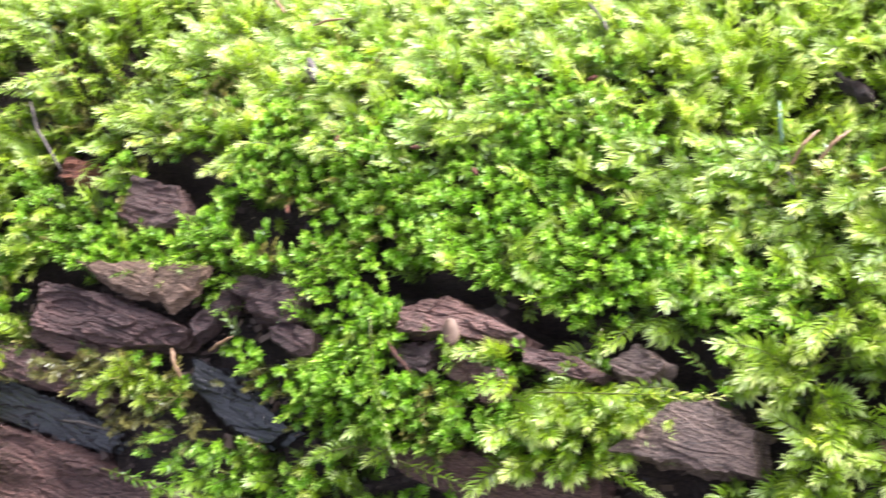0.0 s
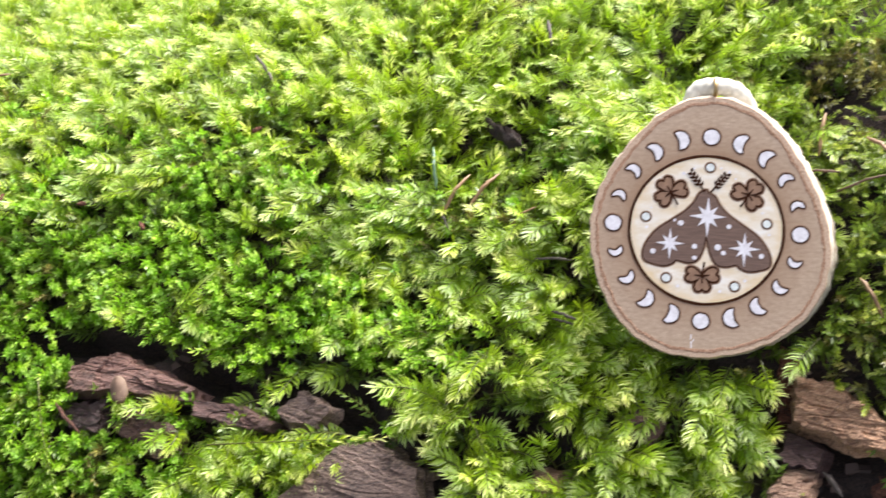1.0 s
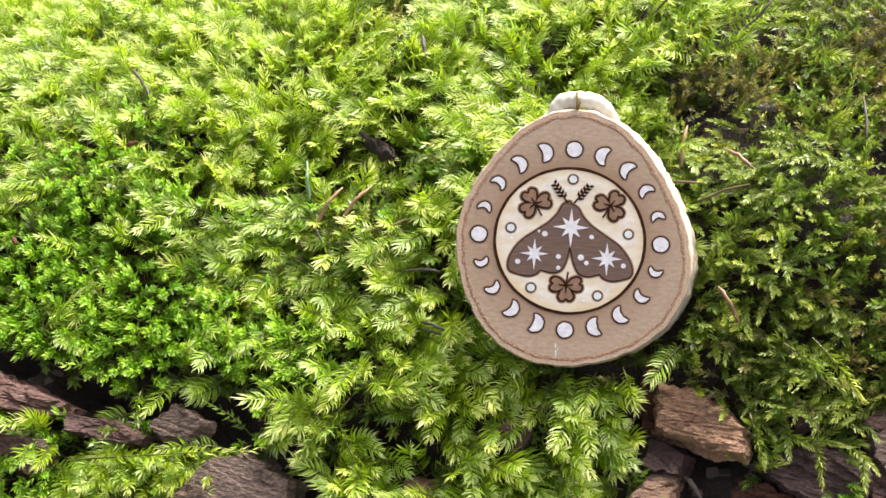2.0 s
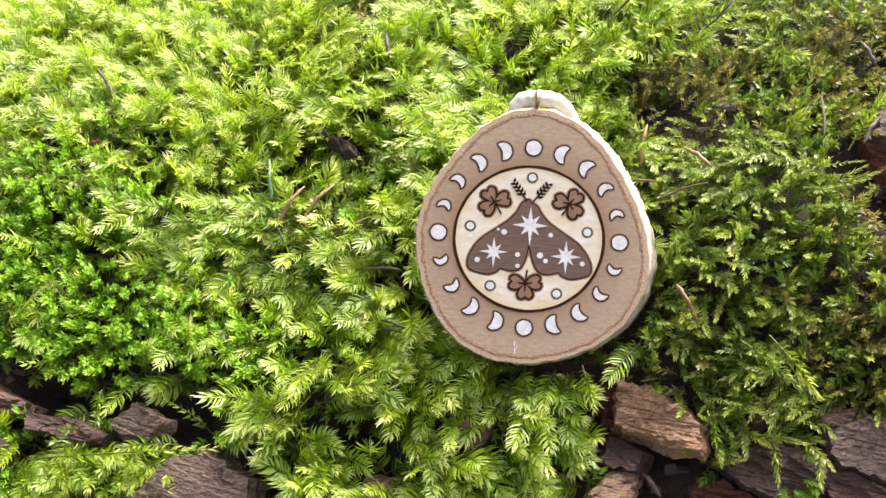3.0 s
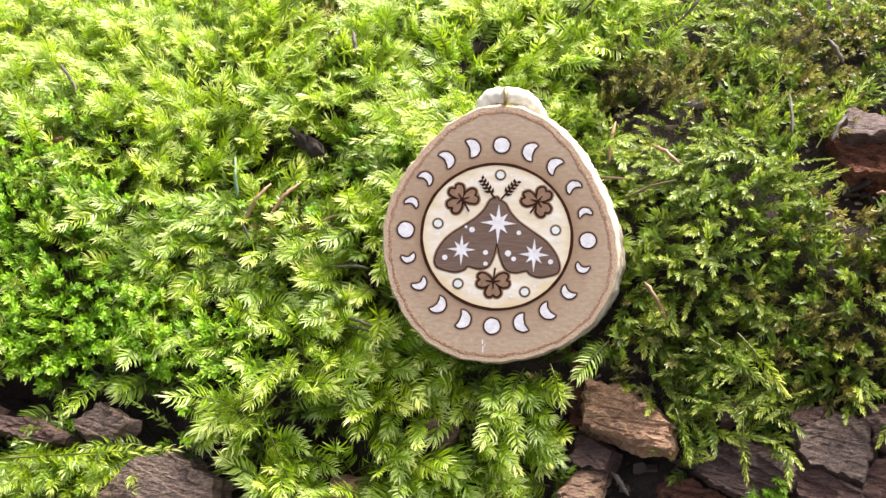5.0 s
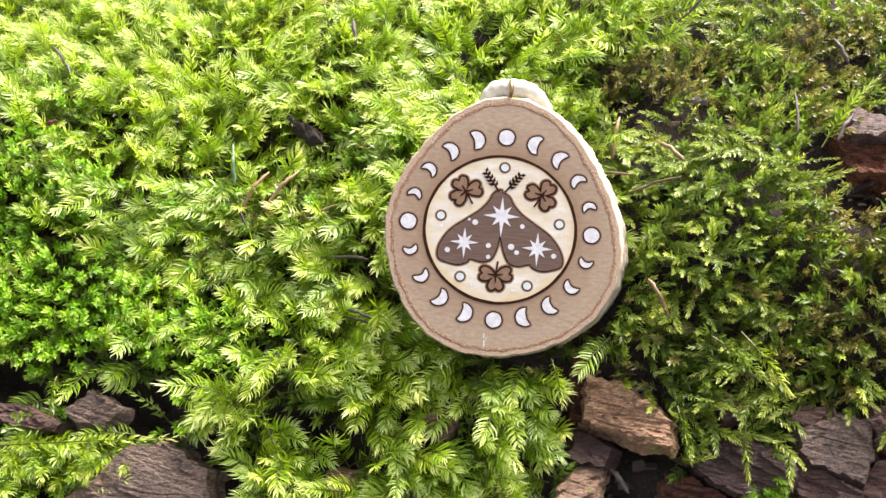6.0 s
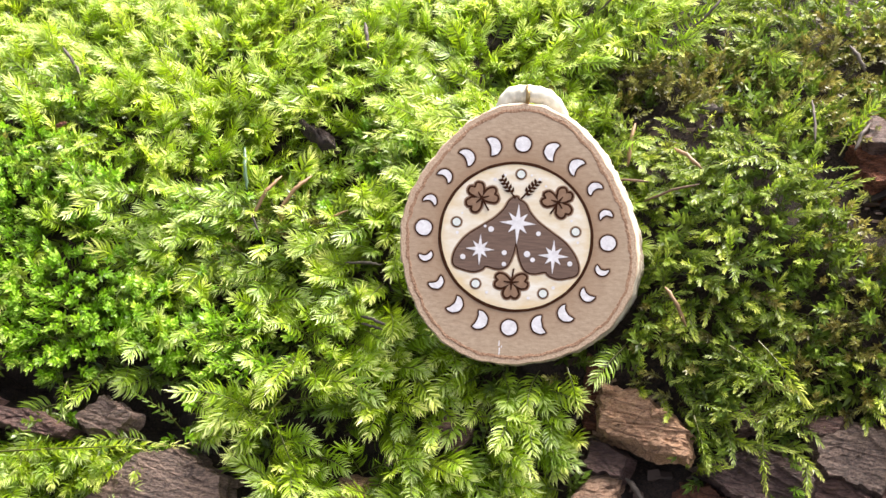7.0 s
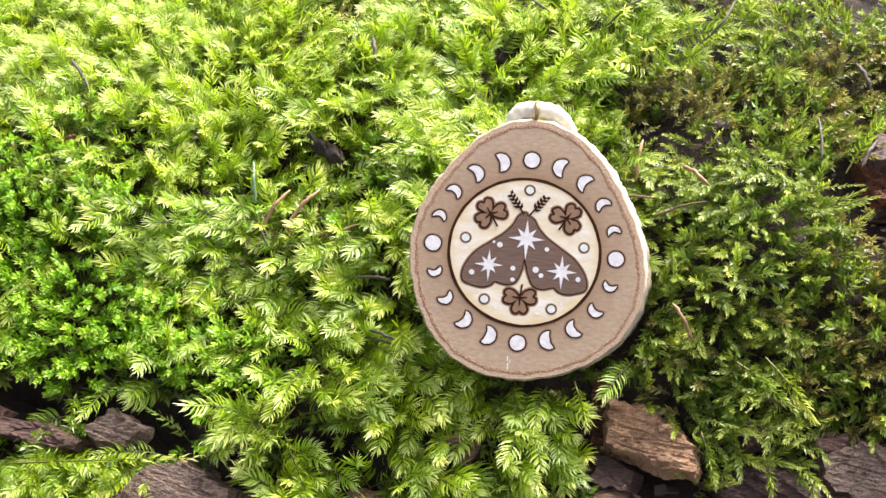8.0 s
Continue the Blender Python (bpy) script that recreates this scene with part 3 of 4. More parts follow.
def ring_band(radii, sink=0.0, n=240):
    """Rings of (radius as a function of the angle, z, shift x, shift y), joined from one to the next."""
    bm = bmesh.new()
    rings = []
    for rad, z, dx, dy in radii:
        rings.append([bm.verts.new(((rad(a) * math.cos(a) + dx) * MM, (rad(a) * math.sin(a) + dy) * MM, z * MM)) for a in (2 * math.pi * k / n for k in range(n))])
    for r0, r1 in zip(rings, rings[1:]):
        for k in range(n):
            bm.faces.new((r0[k], r0[(k + 1) % n], r1[(k + 1) % n], r1[k]))
    return bm


def rough_rim(off, wob, seed):
    return lambda a: rim_radius(a) + off + wob * noise.noise((math.cos(a) * 7, math.sin(a) * 7, seed)) + 0.8 * wob * noise.noise((math.cos(a) * 60, math.sin(a) * 60, seed))


def build_slice():
    ngon = [2 * math.pi * k / 200 for k in range(200)]
    inner = rough_rim(-2.5, 0.16, 1.0)
    part("face", slab([(inner(a) * math.cos(a), inner(a) * math.sin(a)) for a in ngon], -5, 0), FACE_WOOD, slice_ob, "sanded light brown wood")
    part("cork_line", ring_band([(rough_rim(-2.95, 0.3, 1.0), -0.1, 0, 0), (rough_rim(-2.8, 0.45, 1.0), 0.05, 0, 0), (rough_rim(-2.3, 0.2, 5.0), 0.1, 0, 0), (rough_rim(-1.8, 0.45, 2.0), 0.05, 0, 0), (rough_rim(-1.65, 0.3, 2.0), -0.2, 0, 0)], n=700), CORK, slice_ob, "rough reddish brown cork ring")
    part("inner_bark", ring_band([(rough_rim(-2.4, 0.16, 2.0), -0.3, 0, 0), (rough_rim(-2.3, 0.16, 2.0), 0.0, 0, 0), (rough_rim(-0.35, 0.1, 3.0), 0.0, 0, 0), (rough_rim(0.0, 0.1, 3.0), -0.5, 0.1, 0)], n=400), INNER_BARK, slice_ob, "pinkish inner bark edge")
    side = [(rough_rim(0.02, 0.1, 3.0), -0.5, 0.1, 0)] + [(rough_rim(0.15 + 0.25 * math.sin(k * 2.1), 0.5, 4.0 + k * 0.35), -0.5 - 1.3 * k, 0.1 + 0.46 * k, 0.14 * k) for k in range(1, 8)]
    side += [(lambda a: 0.9 * rim_radius(a), -9.7, 3.2, 1.0), (lambda a: 0.01, -9.7, 3.2, 1.0)]
    smooth(part("outer_bark", ring_band(side), OUTER_BARK, slice_ob, "pale cream birch bark edge"))
    circ = [2 * math.pi * k / 120 for k in range(120)]
    part("panel", slab([(24.2 * math.cos(a), 24.4 * math.sin(a) - 0.4) for a in circ], -0.3, 0.06), PANEL_WOOD, slice_ob, "pale cream round panel")
    edge = lambda r: (lambda a: r + 0.12 * noise.noise((math.cos(a) * 6, math.sin(a) * 6, r)))
    part("burnt_circle", ring_band([(edge(23.5), -0.1, 0, -0.4), (edge(23.6), 0.14, 0, -0.4), (edge(24.5), 0.14, 0, -0.4), (edge(24.6), -0.1, 0, -0.4)]), SCORCH, slice_ob, "dark burnt ring line")


build_slice()


def moved(shape, x, y, turn=0.0, size=1.0):
    c, s = math.cos(turn) * size, math.sin(turn) * size
    return [(x + px * c - py * s, y + px * s + py * c) for px, py in shape]


def wobbly(shape, amount, seed):
    return [(x + amount * noise.noise((x * 0.9, y * 0.9, seed)), y + amount * noise.noise((x * 0.9, y * 0.9, seed + 7))) for x, y in shape]


def grown(shape, d):
    """The outline pushed outwards by d millimetres."""
    out = []
    n = len(shape)
    area = sum(shape[k][0] * shape[(k + 1) % n][1] - shape[(k + 1) % n][0] * shape[k][1] for k in range(n))
    sign = 1 if area > 0 else -1
    for k in range(n):
        (x0, y0), (x1, y1), (x2, y2) = shape[k - 1], shape[k], shape[(k + 1) % n]
        tx, ty = x2 - x0, y2 - y0
        ln = math.hypot(tx, ty) + 1e-9
        out.append((x1 + sign * ty / ln * d, y1 - sign * tx / ln * d))
    return out


DISC = [(math.cos(2 * math.pi * k / 32), math.sin(2 * math.pi * k / 32)) for k in range(32)]


def crescent(fat):
    """A moon of radius 1 that bulges towards +x; fat from 0 to 1."""
    horn = radians(108)
    outer = [(math.cos(-horn + 2 * horn * k / 22), math.sin(-horn + 2 * horn * k / 22)) for k in range(23)]
    hx, hy = outer[-1]
    dip = 0.62 - 0.62 * fat
    inner = [(hx + dip * (1 - (1 - 2 * k / 14) ** 2), hy * (1 - 2 * k / 14)) for k in range(1, 14)]
    return outer + inner


def painted(name, shape, base, fill, edge, line, label=""):
    """A painted shape with its burnt outline under it."""
    p = part(name, slab(shape, base + 0.02, base + 0.14), fill, slice_ob, label)
    part("burnt_outline", slab(grown(shape, line), base - 0.05, base + 0.08), edge, p)
    part("toasted_edge", slab(grown(shape, line + 0.4), base - 0.05, base + 0.03), TOAST, p)
    return p


def build_moons():
    for k in range(20):
        a = radians(90 - 18 * k - 2.6)
        x, y = 29.2 * math.cos(a), 30.0 * math.sin(a)
        if k % 5 == 0:
            painted("moon", wobbly(moved(DISC, x, y, 0, 2.45), 0.15, k), 0.0, WHITE, SCORCH, 0.5)
            continue
        near = min((k - c for c in (0, 10, 20)), key=abs)
        towards = a + (math.pi / 2 if near > 0 else -math.pi / 2)
        step = abs(near)
        size, fat = (2.9, 2.75, 2.35, 2.05)[step - 1], (0.62, 0.46, 0.34, 0.24)[step - 1]
        shape = wobbly(moved(crescent(fat), x - 0.3 * size * math.cos(towards), y - 0.3 * size * math.sin(towards), towards, size), 0.15, k)
        painted("moon", shape, 0.0, WHITE, SCORCH, 0.48)


build_moons()


def heart_leaf(length):
    """A clover leaflet from its stalk end at the origin towards +x, notched at the far end."""
    pts = []
    for k in range(40):
        a = 2 * math.pi * k / 40
        x, y = -math.cos(a), math.sin(a)
        wide = 0.37 + 0.20 * x
        dent = 0.24 * math.exp(-((y * wide) / 0.13) ** 2) * max(0.0, x)
        pts.append((length * (0.5 + 0.5 * x - dent), length * 1.12 * y * wide))
    return pts


def build_emblem():
    # centre, directions of the three leaflets, direction of the stalk
    for x, y, turns, stem in ((-11.2, 11.7, (18, 122, 221), 299), (13.0, 11.3, (163, 52, 303), 238), (-1.1, -15.4, (172, 8, 270), 82)):
        c = None
        for turn in turns:
            shape = wobbly(moved(heart_leaf(4.8), x + 0.25 * math.cos(radians(turn)), y + 0.25 * math.sin(radians(turn)), radians(turn)), 0.2, turn)
            if c is None:
                c = part("clover", slab(shape, 0.08, 0.20), CLOVER, slice_ob, "toasted brown clover with burnt outline")
            else:
                part("leaflet", slab(shape, 0.08, 0.20), CLOVER, c)
            part("burnt_outline", slab(grown(shape, 0.68), 0.0, 0.15), SCORCH, c)
            part("toasted_edge", slab(grown(shape, 1.1), 0.0, 0.09), TOAST, c)
            part("vein", slab(moved([(0, -0.42), (2.4, -0.16), (2.4, 0.16), (0, 0.42)], x, y, radians(turn)), 0.21, 0.30), SCORCH, c)
        part("stalk", slab(moved([(0, -0.25), (4.6, -0.3), (4.6, 0.3), (0, 0.25)], x, y, radians(stem)), 0.21, 0.31), SCORCH, c)
    half = [(0.3, 11.6), (2.4, 10.3), (3.9, 7.6), (6.6, 4.6), (11.0, 1.4), (15.4, -1.8), (18.4, -5.6), (19.7, -9.2), (19.2, -11.7), (16.4, -12.8), (13.2, -13.3), (10.6, -12.4), (9.4, -11.3), (6.2, -12.0), (3.6, -11.6), (2.2, -10.0), (1.0, -6.8), (0.3, -3.6)]
    wing = half + [(-x * 1.0, y + 0.9) for x, y in half[::-1]]
    wing = [(x + 0.15, y - 0.018 * x) for x, y in wing]
    curve = []
    n = len(wing)
    for k in range(n):
        p0, p1, p2, p3 = wing[k - 1], wing[k], wing[(k + 1) % n], wing[(k + 2) % n]
        for t in (0, 0.25, 0.5, 0.75):
            curve.append(tuple(0.5 * (2 * b + (c - a) * t + (2 * a - 5 * b + 4 * c - d) * t * t + (3 * b - a - 3 * c + d) * t**3) for a, b, c, d in zip(p0, p1, p2, p3)))
    painted("moth_wing", curve, 0.06, WING, SCORCH, 0.4, "dark brown stained moth wing pair")
    for x, y, size in ((0.4, 4.0, 6.3), (-11.3, -4.9, 5.0), (11.9, -6.3, 5.4)):
        star = []
        for k in range(16):
            a = math.pi * k / 8 + math.pi / 2
            r = size * ((1.0 if k % 4 == 0 else 0.72) if k % 2 == 0 else 0.32) * (1.1 if k == 8 else 1)
            star.append((r * math.cos(a) * 0.92, r * math.sin(a)))
        part("star", slab(moved(star, x, y, -0.03), 0.15, 0.30), WHITE, slice_ob)
    for x, y, r in ((-8.0, 1.7, 0.9), (7.0, 0.8, 0.75), (-3.6, -5.8, 0.8), (3.6, -6.0, 1.0), (5.4, -7.8, 0.75), (-16.6, -7.6, 0.85), (17.2, -8.6, 0.8), (-3.6, -9.5, 0.7), (-9.9, 2.6, 0.45)):
        part("paint_dot", slab(moved(DISC, x, y, 0, r), 0.15, 0.30), WHITE, slice_ob)
    for x, y in ((1.0, 20.0), (-18.9, 3.6), (18.8, 1.9), (-12.3, -16.2), (9.0, -18.6)):
        painted("silver_dot", moved(DISC, x, y, 0, 1.25), 0.06, GREY_DOT, SCORCH, 0.3)
    for x, y, r in ((-7.2, 18.0, 0.55), (7.0, 18.6, 0.5), (-4.0, 19.6, 0.4), (4.4, 19.8, 0.4), (-15.9, 9.8, 0.5), (16.8, 8.6, 0.5), (17.4, 5.4, 0.4), (-18.6, 0.2, 0.5), (19.6, -1.6, 0.45), (-8.7, -18.8, 0.5), (4.4, -20.2, 0.5), (12.2, -16.6, 0.55), (-17.2, 6.6, 0.35), (9.0, 16.4, 0.4)):
        part("white_speck", slab(moved(DISC, x, y, 0, r), 0.05, 0.12), WHITE, slice_ob)
    for base, tip in (((-0.6, 12.0), (-5.0, 18.4)), ((1.2, 11.9), (6.2, 17.8))):
        dx, dy = tip[0] - base[0], tip[1] - base[1]
        turn, ln = math.atan2(dy, dx), math.hypot(dx, dy)
        ant = part("antenna", slab(moved([(0, -0.32), (ln, -0.2), (ln, 0.2), (0, 0.32)], *base, turn), 0.05, 0.22), SCORCH, slice_ob)
        for k in range(9):
            at, sd = 0.25 + 0.09 * k, 1 if k % 2 else -1
            leaf = [(0, 0), (0.9, 0.52), (2.3 - 0.07 * k, 0), (0.9, -0.52)]
            part("barb", slab(moved(leaf, base[0] + dx * at, base[1] + dy * at, turn + sd * 0.8), 0.05, 0.21), SCORCH, ant)
    ring = [(2.4 * MM, (46.2 + 3.4 * math.cos(a)) * MM, (-3.8 + 4.0 * math.sin(a)) * MM) for a in (2 * math.pi * k / 20 for k in range(21))]
    smooth(part("screw_eye", tube(ring, [0.0007] * 21, 8), BRASS, slice_ob, "small brass screw eye"))


    for x, y, ln in ((-4.4, -35.2, 1.6), (-4.2, -37.6, 2.2), (-3.6, -36.2, 0.8)):
        part("paint_streak", slab(wobbly([(x - 0.16, y - ln / 2), (x + 0.16, y - ln / 2), (x + 0.2, y + ln / 2), (x - 0.1, y + ln / 2)], 0.2, x), -0.05, 0.05), WHITE, slice_ob)


build_emblem()


def build_cord():
    path = [(-6.4, 34, -13), (-4.8, 40, -9.5), (-4.2, 43.6, -6.5), (-2.4, 46.6, -5.2), (0.8, 47.5, -4.6), (4.8, 47.5, -4.7), (8.8, 46.8, -5.6), (12.0, 44.2, -7.0), (14.6, 40, -11.0), (15.6, 34, -15)]
    fine = []
    for k in range(len(path) - 1):
        p0, p1, p2, p3 = path[max(k - 1, 0)], path[k], path[k + 1], path[min(k + 2, len(path) - 1)]
        for t in (0, 0.2, 0.4, 0.6, 0.8):
            fine.append(Vector([0.5 * (2 * b + (c - a) * t + (2 * a - 5 * b + 4 * c - d) * t * t + (3 * b - a - 3 * c + d) * t**3) for a, b, c, d in zip(p0, p1, p2, p3)]) * MM)
    ob = smooth(part("hanging_cord", tube([SLICE @ p for p in fine], [0.0029 + 0.00015 * math.sin(k * 1.7) for k in range(len(fine))], 14), CORD))
    tagged(ob, "thick cream cotton cord looped through brass screw eye", "cord")


build_cord()


# ---------------------------------------------------------------- moss
def near(u, s, cu, cs, ru, rs):
    return np.exp(-(((u - cu) / ru) ** 2 + ((s - cs) / rs) ** 2))


def regions(u, s):
    """Shares of feather, cushion, creeping and withered moss at (u, s)."""
    n1, n2 = grain(u * 38, s * 38, 11), grain(u * 24, s * 24, 12)
    right = 1 / (1 + np.exp(-(u - 0.022 - 0.016 * (n2 - 0.5)) / 0.006))
    right = right * (1 - 0.75 * near(u, s, 0.03, -0.05, 0.04, 0.035))
    cushion = 1.3 * near(u, s, -0.235, -0.155, 0.09, 0.055) + 1.6 * near(u, s, -0.054, -0.121, 0.012, 0.011) + 0.9 * near(u, s, -0.16, -0.195, 0.04, 0.016) + 0.6 * near(u, s, -0.10, -0.205, 0.02, 0.012) + 1.0 * near(u, s, -0.38, -0.17, 0.08, 0.03) + 1.4 * near(u, s, -0.27, -0.24, 0.09, 0.032)
    cushion = np.clip(cushion * (0.55 + 0.9 * n1), 0, 1) * (1 - right)
    withered = 1.3 * near(u, s, 0.062, -0.100, 0.042, 0.015) + 1.0 * near(u, s, 0.12, -0.10, 0.03, 0.03) + 0.8 * near(u, s, 0.125, -0.20, 0.025, 0.05) + 1.2 * near(u, s, -0.365, -0.230, 0.06, 0.014) + 0.4 * near(u, s, -0.40, -0.10, 0.08, 0.04) + 0.18 * (n2 > 0.62)
    withered = np.clip(withered * (0.6 + 0.8 * n1), 0, 1)
    creeping = right * (1 - withered)
    cushion = cushion * (1 - withered)
    feather = np.clip(1 - creeping - cushion - withered, 0, 1)
    dull = 0.85 * near(u, s, -0.108, -0.213, 0.018, 0.011)  # only the old lower layer grows here
    feather, cushion = feather * (1 - dull), cushion * (1 - 0.6 * dull)
    return feather, cushion, creeping, withered


SL_INV = np.array(SLICE.inverted())


def hits_slice(p):
    """Whether places lie inside the slice or its cord, or in front of them close by."""
    q = p @ SL_INV[:3, :3].T + SL_INV[:3, 3]
    a = np.arctan2(q[..., 1] + 0.001, q[..., 0] - 0.001)
    r = (RIM + sum(c * np.cos(k * a) + s * np.sin(k * a) for k, (c, s) in enumerate(WAVES, 1))) * MM
    inside = (np.hypot(q[..., 0] - 0.0012, q[..., 1] + 0.0008) < r + 0.0015) & (q[..., 2] > -0.0102)
    cord = (np.abs(q[..., 0] - 0.003) < 0.013) & (q[..., 1] > 0.038) & (q[..., 1] < 0.0525) & (q[..., 2] > -0.010)
    return inside | cord


def unit(v):
    return v / (np.linalg.norm(v, axis=-1, keepdims=True) + 1e-12)


def moss_mesh(name, base, first, bend, length, leaf, rng, leaf_mat, count, leaf_len, leaf_wid, spread, flat=0.0, tipfresh=1.0, clip=True, stem_r=0.00022, face=None, lean=False):
    """One mesh of moss shoots: stems from base, along first and bent towards bend, set with leaves."""
    n = len(base)
    seg = 4 if lean else 6
    tt = np.linspace(0, 1, seg + 1)
    d = unit(first[:, None, :] * (1 - tt)[None, :, None] + bend[:, None, :] * tt[None, :, None])
    step = length[:, None, None] / seg * d
    pts = base[:, None, :] + np.concatenate([np.zeros((n, 1, 3)), np.cumsum(step[:, :-1], 1)], 1)
    if clip:
        keep = ~hits_slice(pts).any(1)
        pts, d, length, leaf, first, bend, n = pts[keep], d[keep], length[keep], leaf[keep], first[keep], bend[keep], int(keep.sum())
    lay = unit(rng.normal(size=(n, 1, 3)))
    if face is not None:
        lay = unit(face[keep][:, None, :] + 0.35 * lay) if clip else unit(face[:, None, :] + 0.35 * lay)
    ref = unit(np.cross(d, lay))
    # leaves
    k = np.arange(count)
    x = 0.10 + 0.90 * (k + 0.5) / count
    x = np.clip(x[None, :] + rng.normal(0, 0.012, (n, count)), 0.02, 1.0)
    xi = np.clip((x * seg).astype(int), 0, seg - 1)
    fx = (x * seg - xi)[..., None]
    idx = np.arange(n)[:, None]
    at = pts[idx, xi] * (1 - fx) + pts[idx, xi + 1] * fx
    tang = unit(d[idx, xi] * (1 - fx) + d[idx, xi + 1] * fx)
    e1 = unit(ref[idx, xi] - tang * (ref[idx, xi] * tang).sum(-1, keepdims=True))
    e2 = np.cross(tang, e1)
    ang = k[None, :] * 2.39996 + rng.uniform(0, 6.28, (n, 1)) + rng.normal(0, 0.25, (n, count))
    out = e1 * np.cos(ang)[..., None] + (1 - flat) * e2 * np.sin(ang)[..., None]
    out = unit(out)
    size = leaf[:, None] * (0.55 + 0.75 * np.sin(np.pi * np.clip(x, 0, 1) ** 0.8 * 0.86 + 0.12)) * rng.uniform(0.75, 1.2, (n, count))
    open_ = spread * (1.15 - 0.75 * x**2.2) + rng.normal(0, 0.10, (n, count))
    ldir = unit(tang * np.cos(open_)[..., None] + out * np.sin(open_)[..., None])
    wdir = unit(np.cross(ldir, (1 - flat) * out + flat * e2 + 0.35 * unit(rng.normal(size=out.shape))))
    up = np.cross(wdir, ldir)
    ll, lw = (leaf_len * size)[..., None], (leaf_wid * size)[..., None]
    tipdir = unit(ldir + 0.45 * tang - 0.3 * out)
    v0 = at
    v1 = at + ldir * ll * 0.26 + wdir * lw * 0.5 + up * lw * 0.2
    v2 = at + ldir * ll * 0.26 - wdir * lw * 0.5 + up * lw * 0.2
    mid = at + ldir * ll * 0.60 + 0.06 * ll * up
    v3 = mid + wdir * lw * 0.30
    v4 = mid - wdir * lw * 0.30
    v5 = mid + tipdir * ll * 0.40
    quad = np.stack([v0, v1, v2, v5], 2) if lean else np.stack([v0, v1, v2, v3, v4, v5], 2)
    k_ = quad.shape[2]
    # darker towards the stem's base: older growth plus painted inner shade
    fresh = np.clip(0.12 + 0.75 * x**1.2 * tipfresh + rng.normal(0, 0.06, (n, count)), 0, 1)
    age_shade = np.stack([fresh * 0.8, fresh * 0.95, fresh * 0.95, fresh + 0.08, fresh + 0.08, fresh + 0.25], -1).clip(0, 1)
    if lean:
        age_shade = age_shade[..., [0, 1, 2, 5]]
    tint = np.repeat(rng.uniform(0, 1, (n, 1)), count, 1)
    ok = np.ones((n, count), bool)
    if clip:
        ok = ~hits_slice(quad).any(-1)
    quad, age_shade, tint = quad[ok].reshape(-1, 3), age_shade[ok].reshape(-1), np.repeat(tint[ok].reshape(-1), k_)
    nl = len(quad) // k_
    b = np.arange(nl)[:, None] * k_
    tris = [b + [0, 1, 2], b + [2, 1, 3]] + ([] if lean else [b + [2, 3, 4], b + [4, 3, 5]])
    tris = np.concatenate(tris, 1).reshape(-1, 3)
    # stems
    e1s = ref
    e2s = np.cross(d, ref)
    rad = (stem_r * (1.15 - 0.8 * tt))[None, :, None]
    rings = np.stack([pts + rad * (e1s * math.cos(a) + e2s * math.sin(a)) for a in (0, 2.094, 4.189)], 2).reshape(-1, 3)
    sb = np.arange(n)[:, None, None] * (seg + 1) * 3 + np.arange(seg)[None, :, None] * 3
    st = []
    for q in range(3):
        q2 = (q + 1) % 3
        st += [sb + np.array([q, q2, 3 + q2]), sb + np.array([q, 3 + q2, 3 + q])]
    st = np.concatenate(st, 1).reshape(-1, 3) + len(quad)
    verts = np.concatenate([quad, rings])
    age_shade = np.concatenate([age_shade, np.tile(np.repeat(tt * 0.9, 3), n)])
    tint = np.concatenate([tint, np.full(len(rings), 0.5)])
    faces = np.concatenate([tris, st])
    me = bpy.data.meshes.new(name)
    me.vertices.add(len(verts))
    me.vertices.foreach_set("co", verts.astype(np.float32).ravel())
    me.loops.add(len(faces) * 3)
    me.loops.foreach_set("vertex_index", faces.astype(np.int32).ravel())
    me.polygons.add(len(faces))
    me.polygons.foreach_set("loop_start", np.arange(len(faces), dtype=np.int32) * 3)
    me.polygons.foreach_set("material_index", np.concatenate([np.zeros(len(tris), np.int32), np.ones(len(st), np.int32)]))
    me.materials.append(leaf_mat)
    me.materials.append(STEM)
    me.update(calc_edges=True)
    for key, data in (("age_shade", age_shade), ("tint", tint)):
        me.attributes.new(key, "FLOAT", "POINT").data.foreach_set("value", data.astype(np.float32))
    me.shade_smooth()
    return new(name, me)


def scatter(pitch, which, rng, bare=1.0, u0=-0.50, u1=0.18, s0=-0.31, s1=0.08, power=1.0):
    """Jittered places for one kind of moss, thinned by its share and the bare places."""
    u, s = np.meshgrid(np.arange(u0, u1, pitch), np.arange(s0, s1, pitch), indexing="ij")
    u = (u + rng.uniform(-0.6, 0.6, u.shape) * pitch).ravel()
    s = (s + rng.uniform(-0.6, 0.6, s.shape) * pitch).ravel()
    share = regions(u, s)[which] ** power if which is not None else np.ones_like(u)
    gaps = 0.25 + 0.75 * (grain(u * 75, s * 75, 21) > 0.2)
    keep = (rng.uniform(size=u.shape) < share * gaps) & (rng.uniform(size=u.shape) > bare * (bareness(u, s) * 1.7 - 0.25))
    keep &= (s < 0.07 - 0.33 * (u + 0.25)) | (rng.uniform(size=u.shape) < 0.4)  # thinner on the far side of the crest
    return u[keep], s[keep]


def clump(u, s, seed):
    """Shared leaning directions of neighbouring shoots."""
    return (grain(u * 55, s * 55, seed) - 0.5) * 2, (grain(u * 55, s * 55, seed + 1) - 0.5) * 2


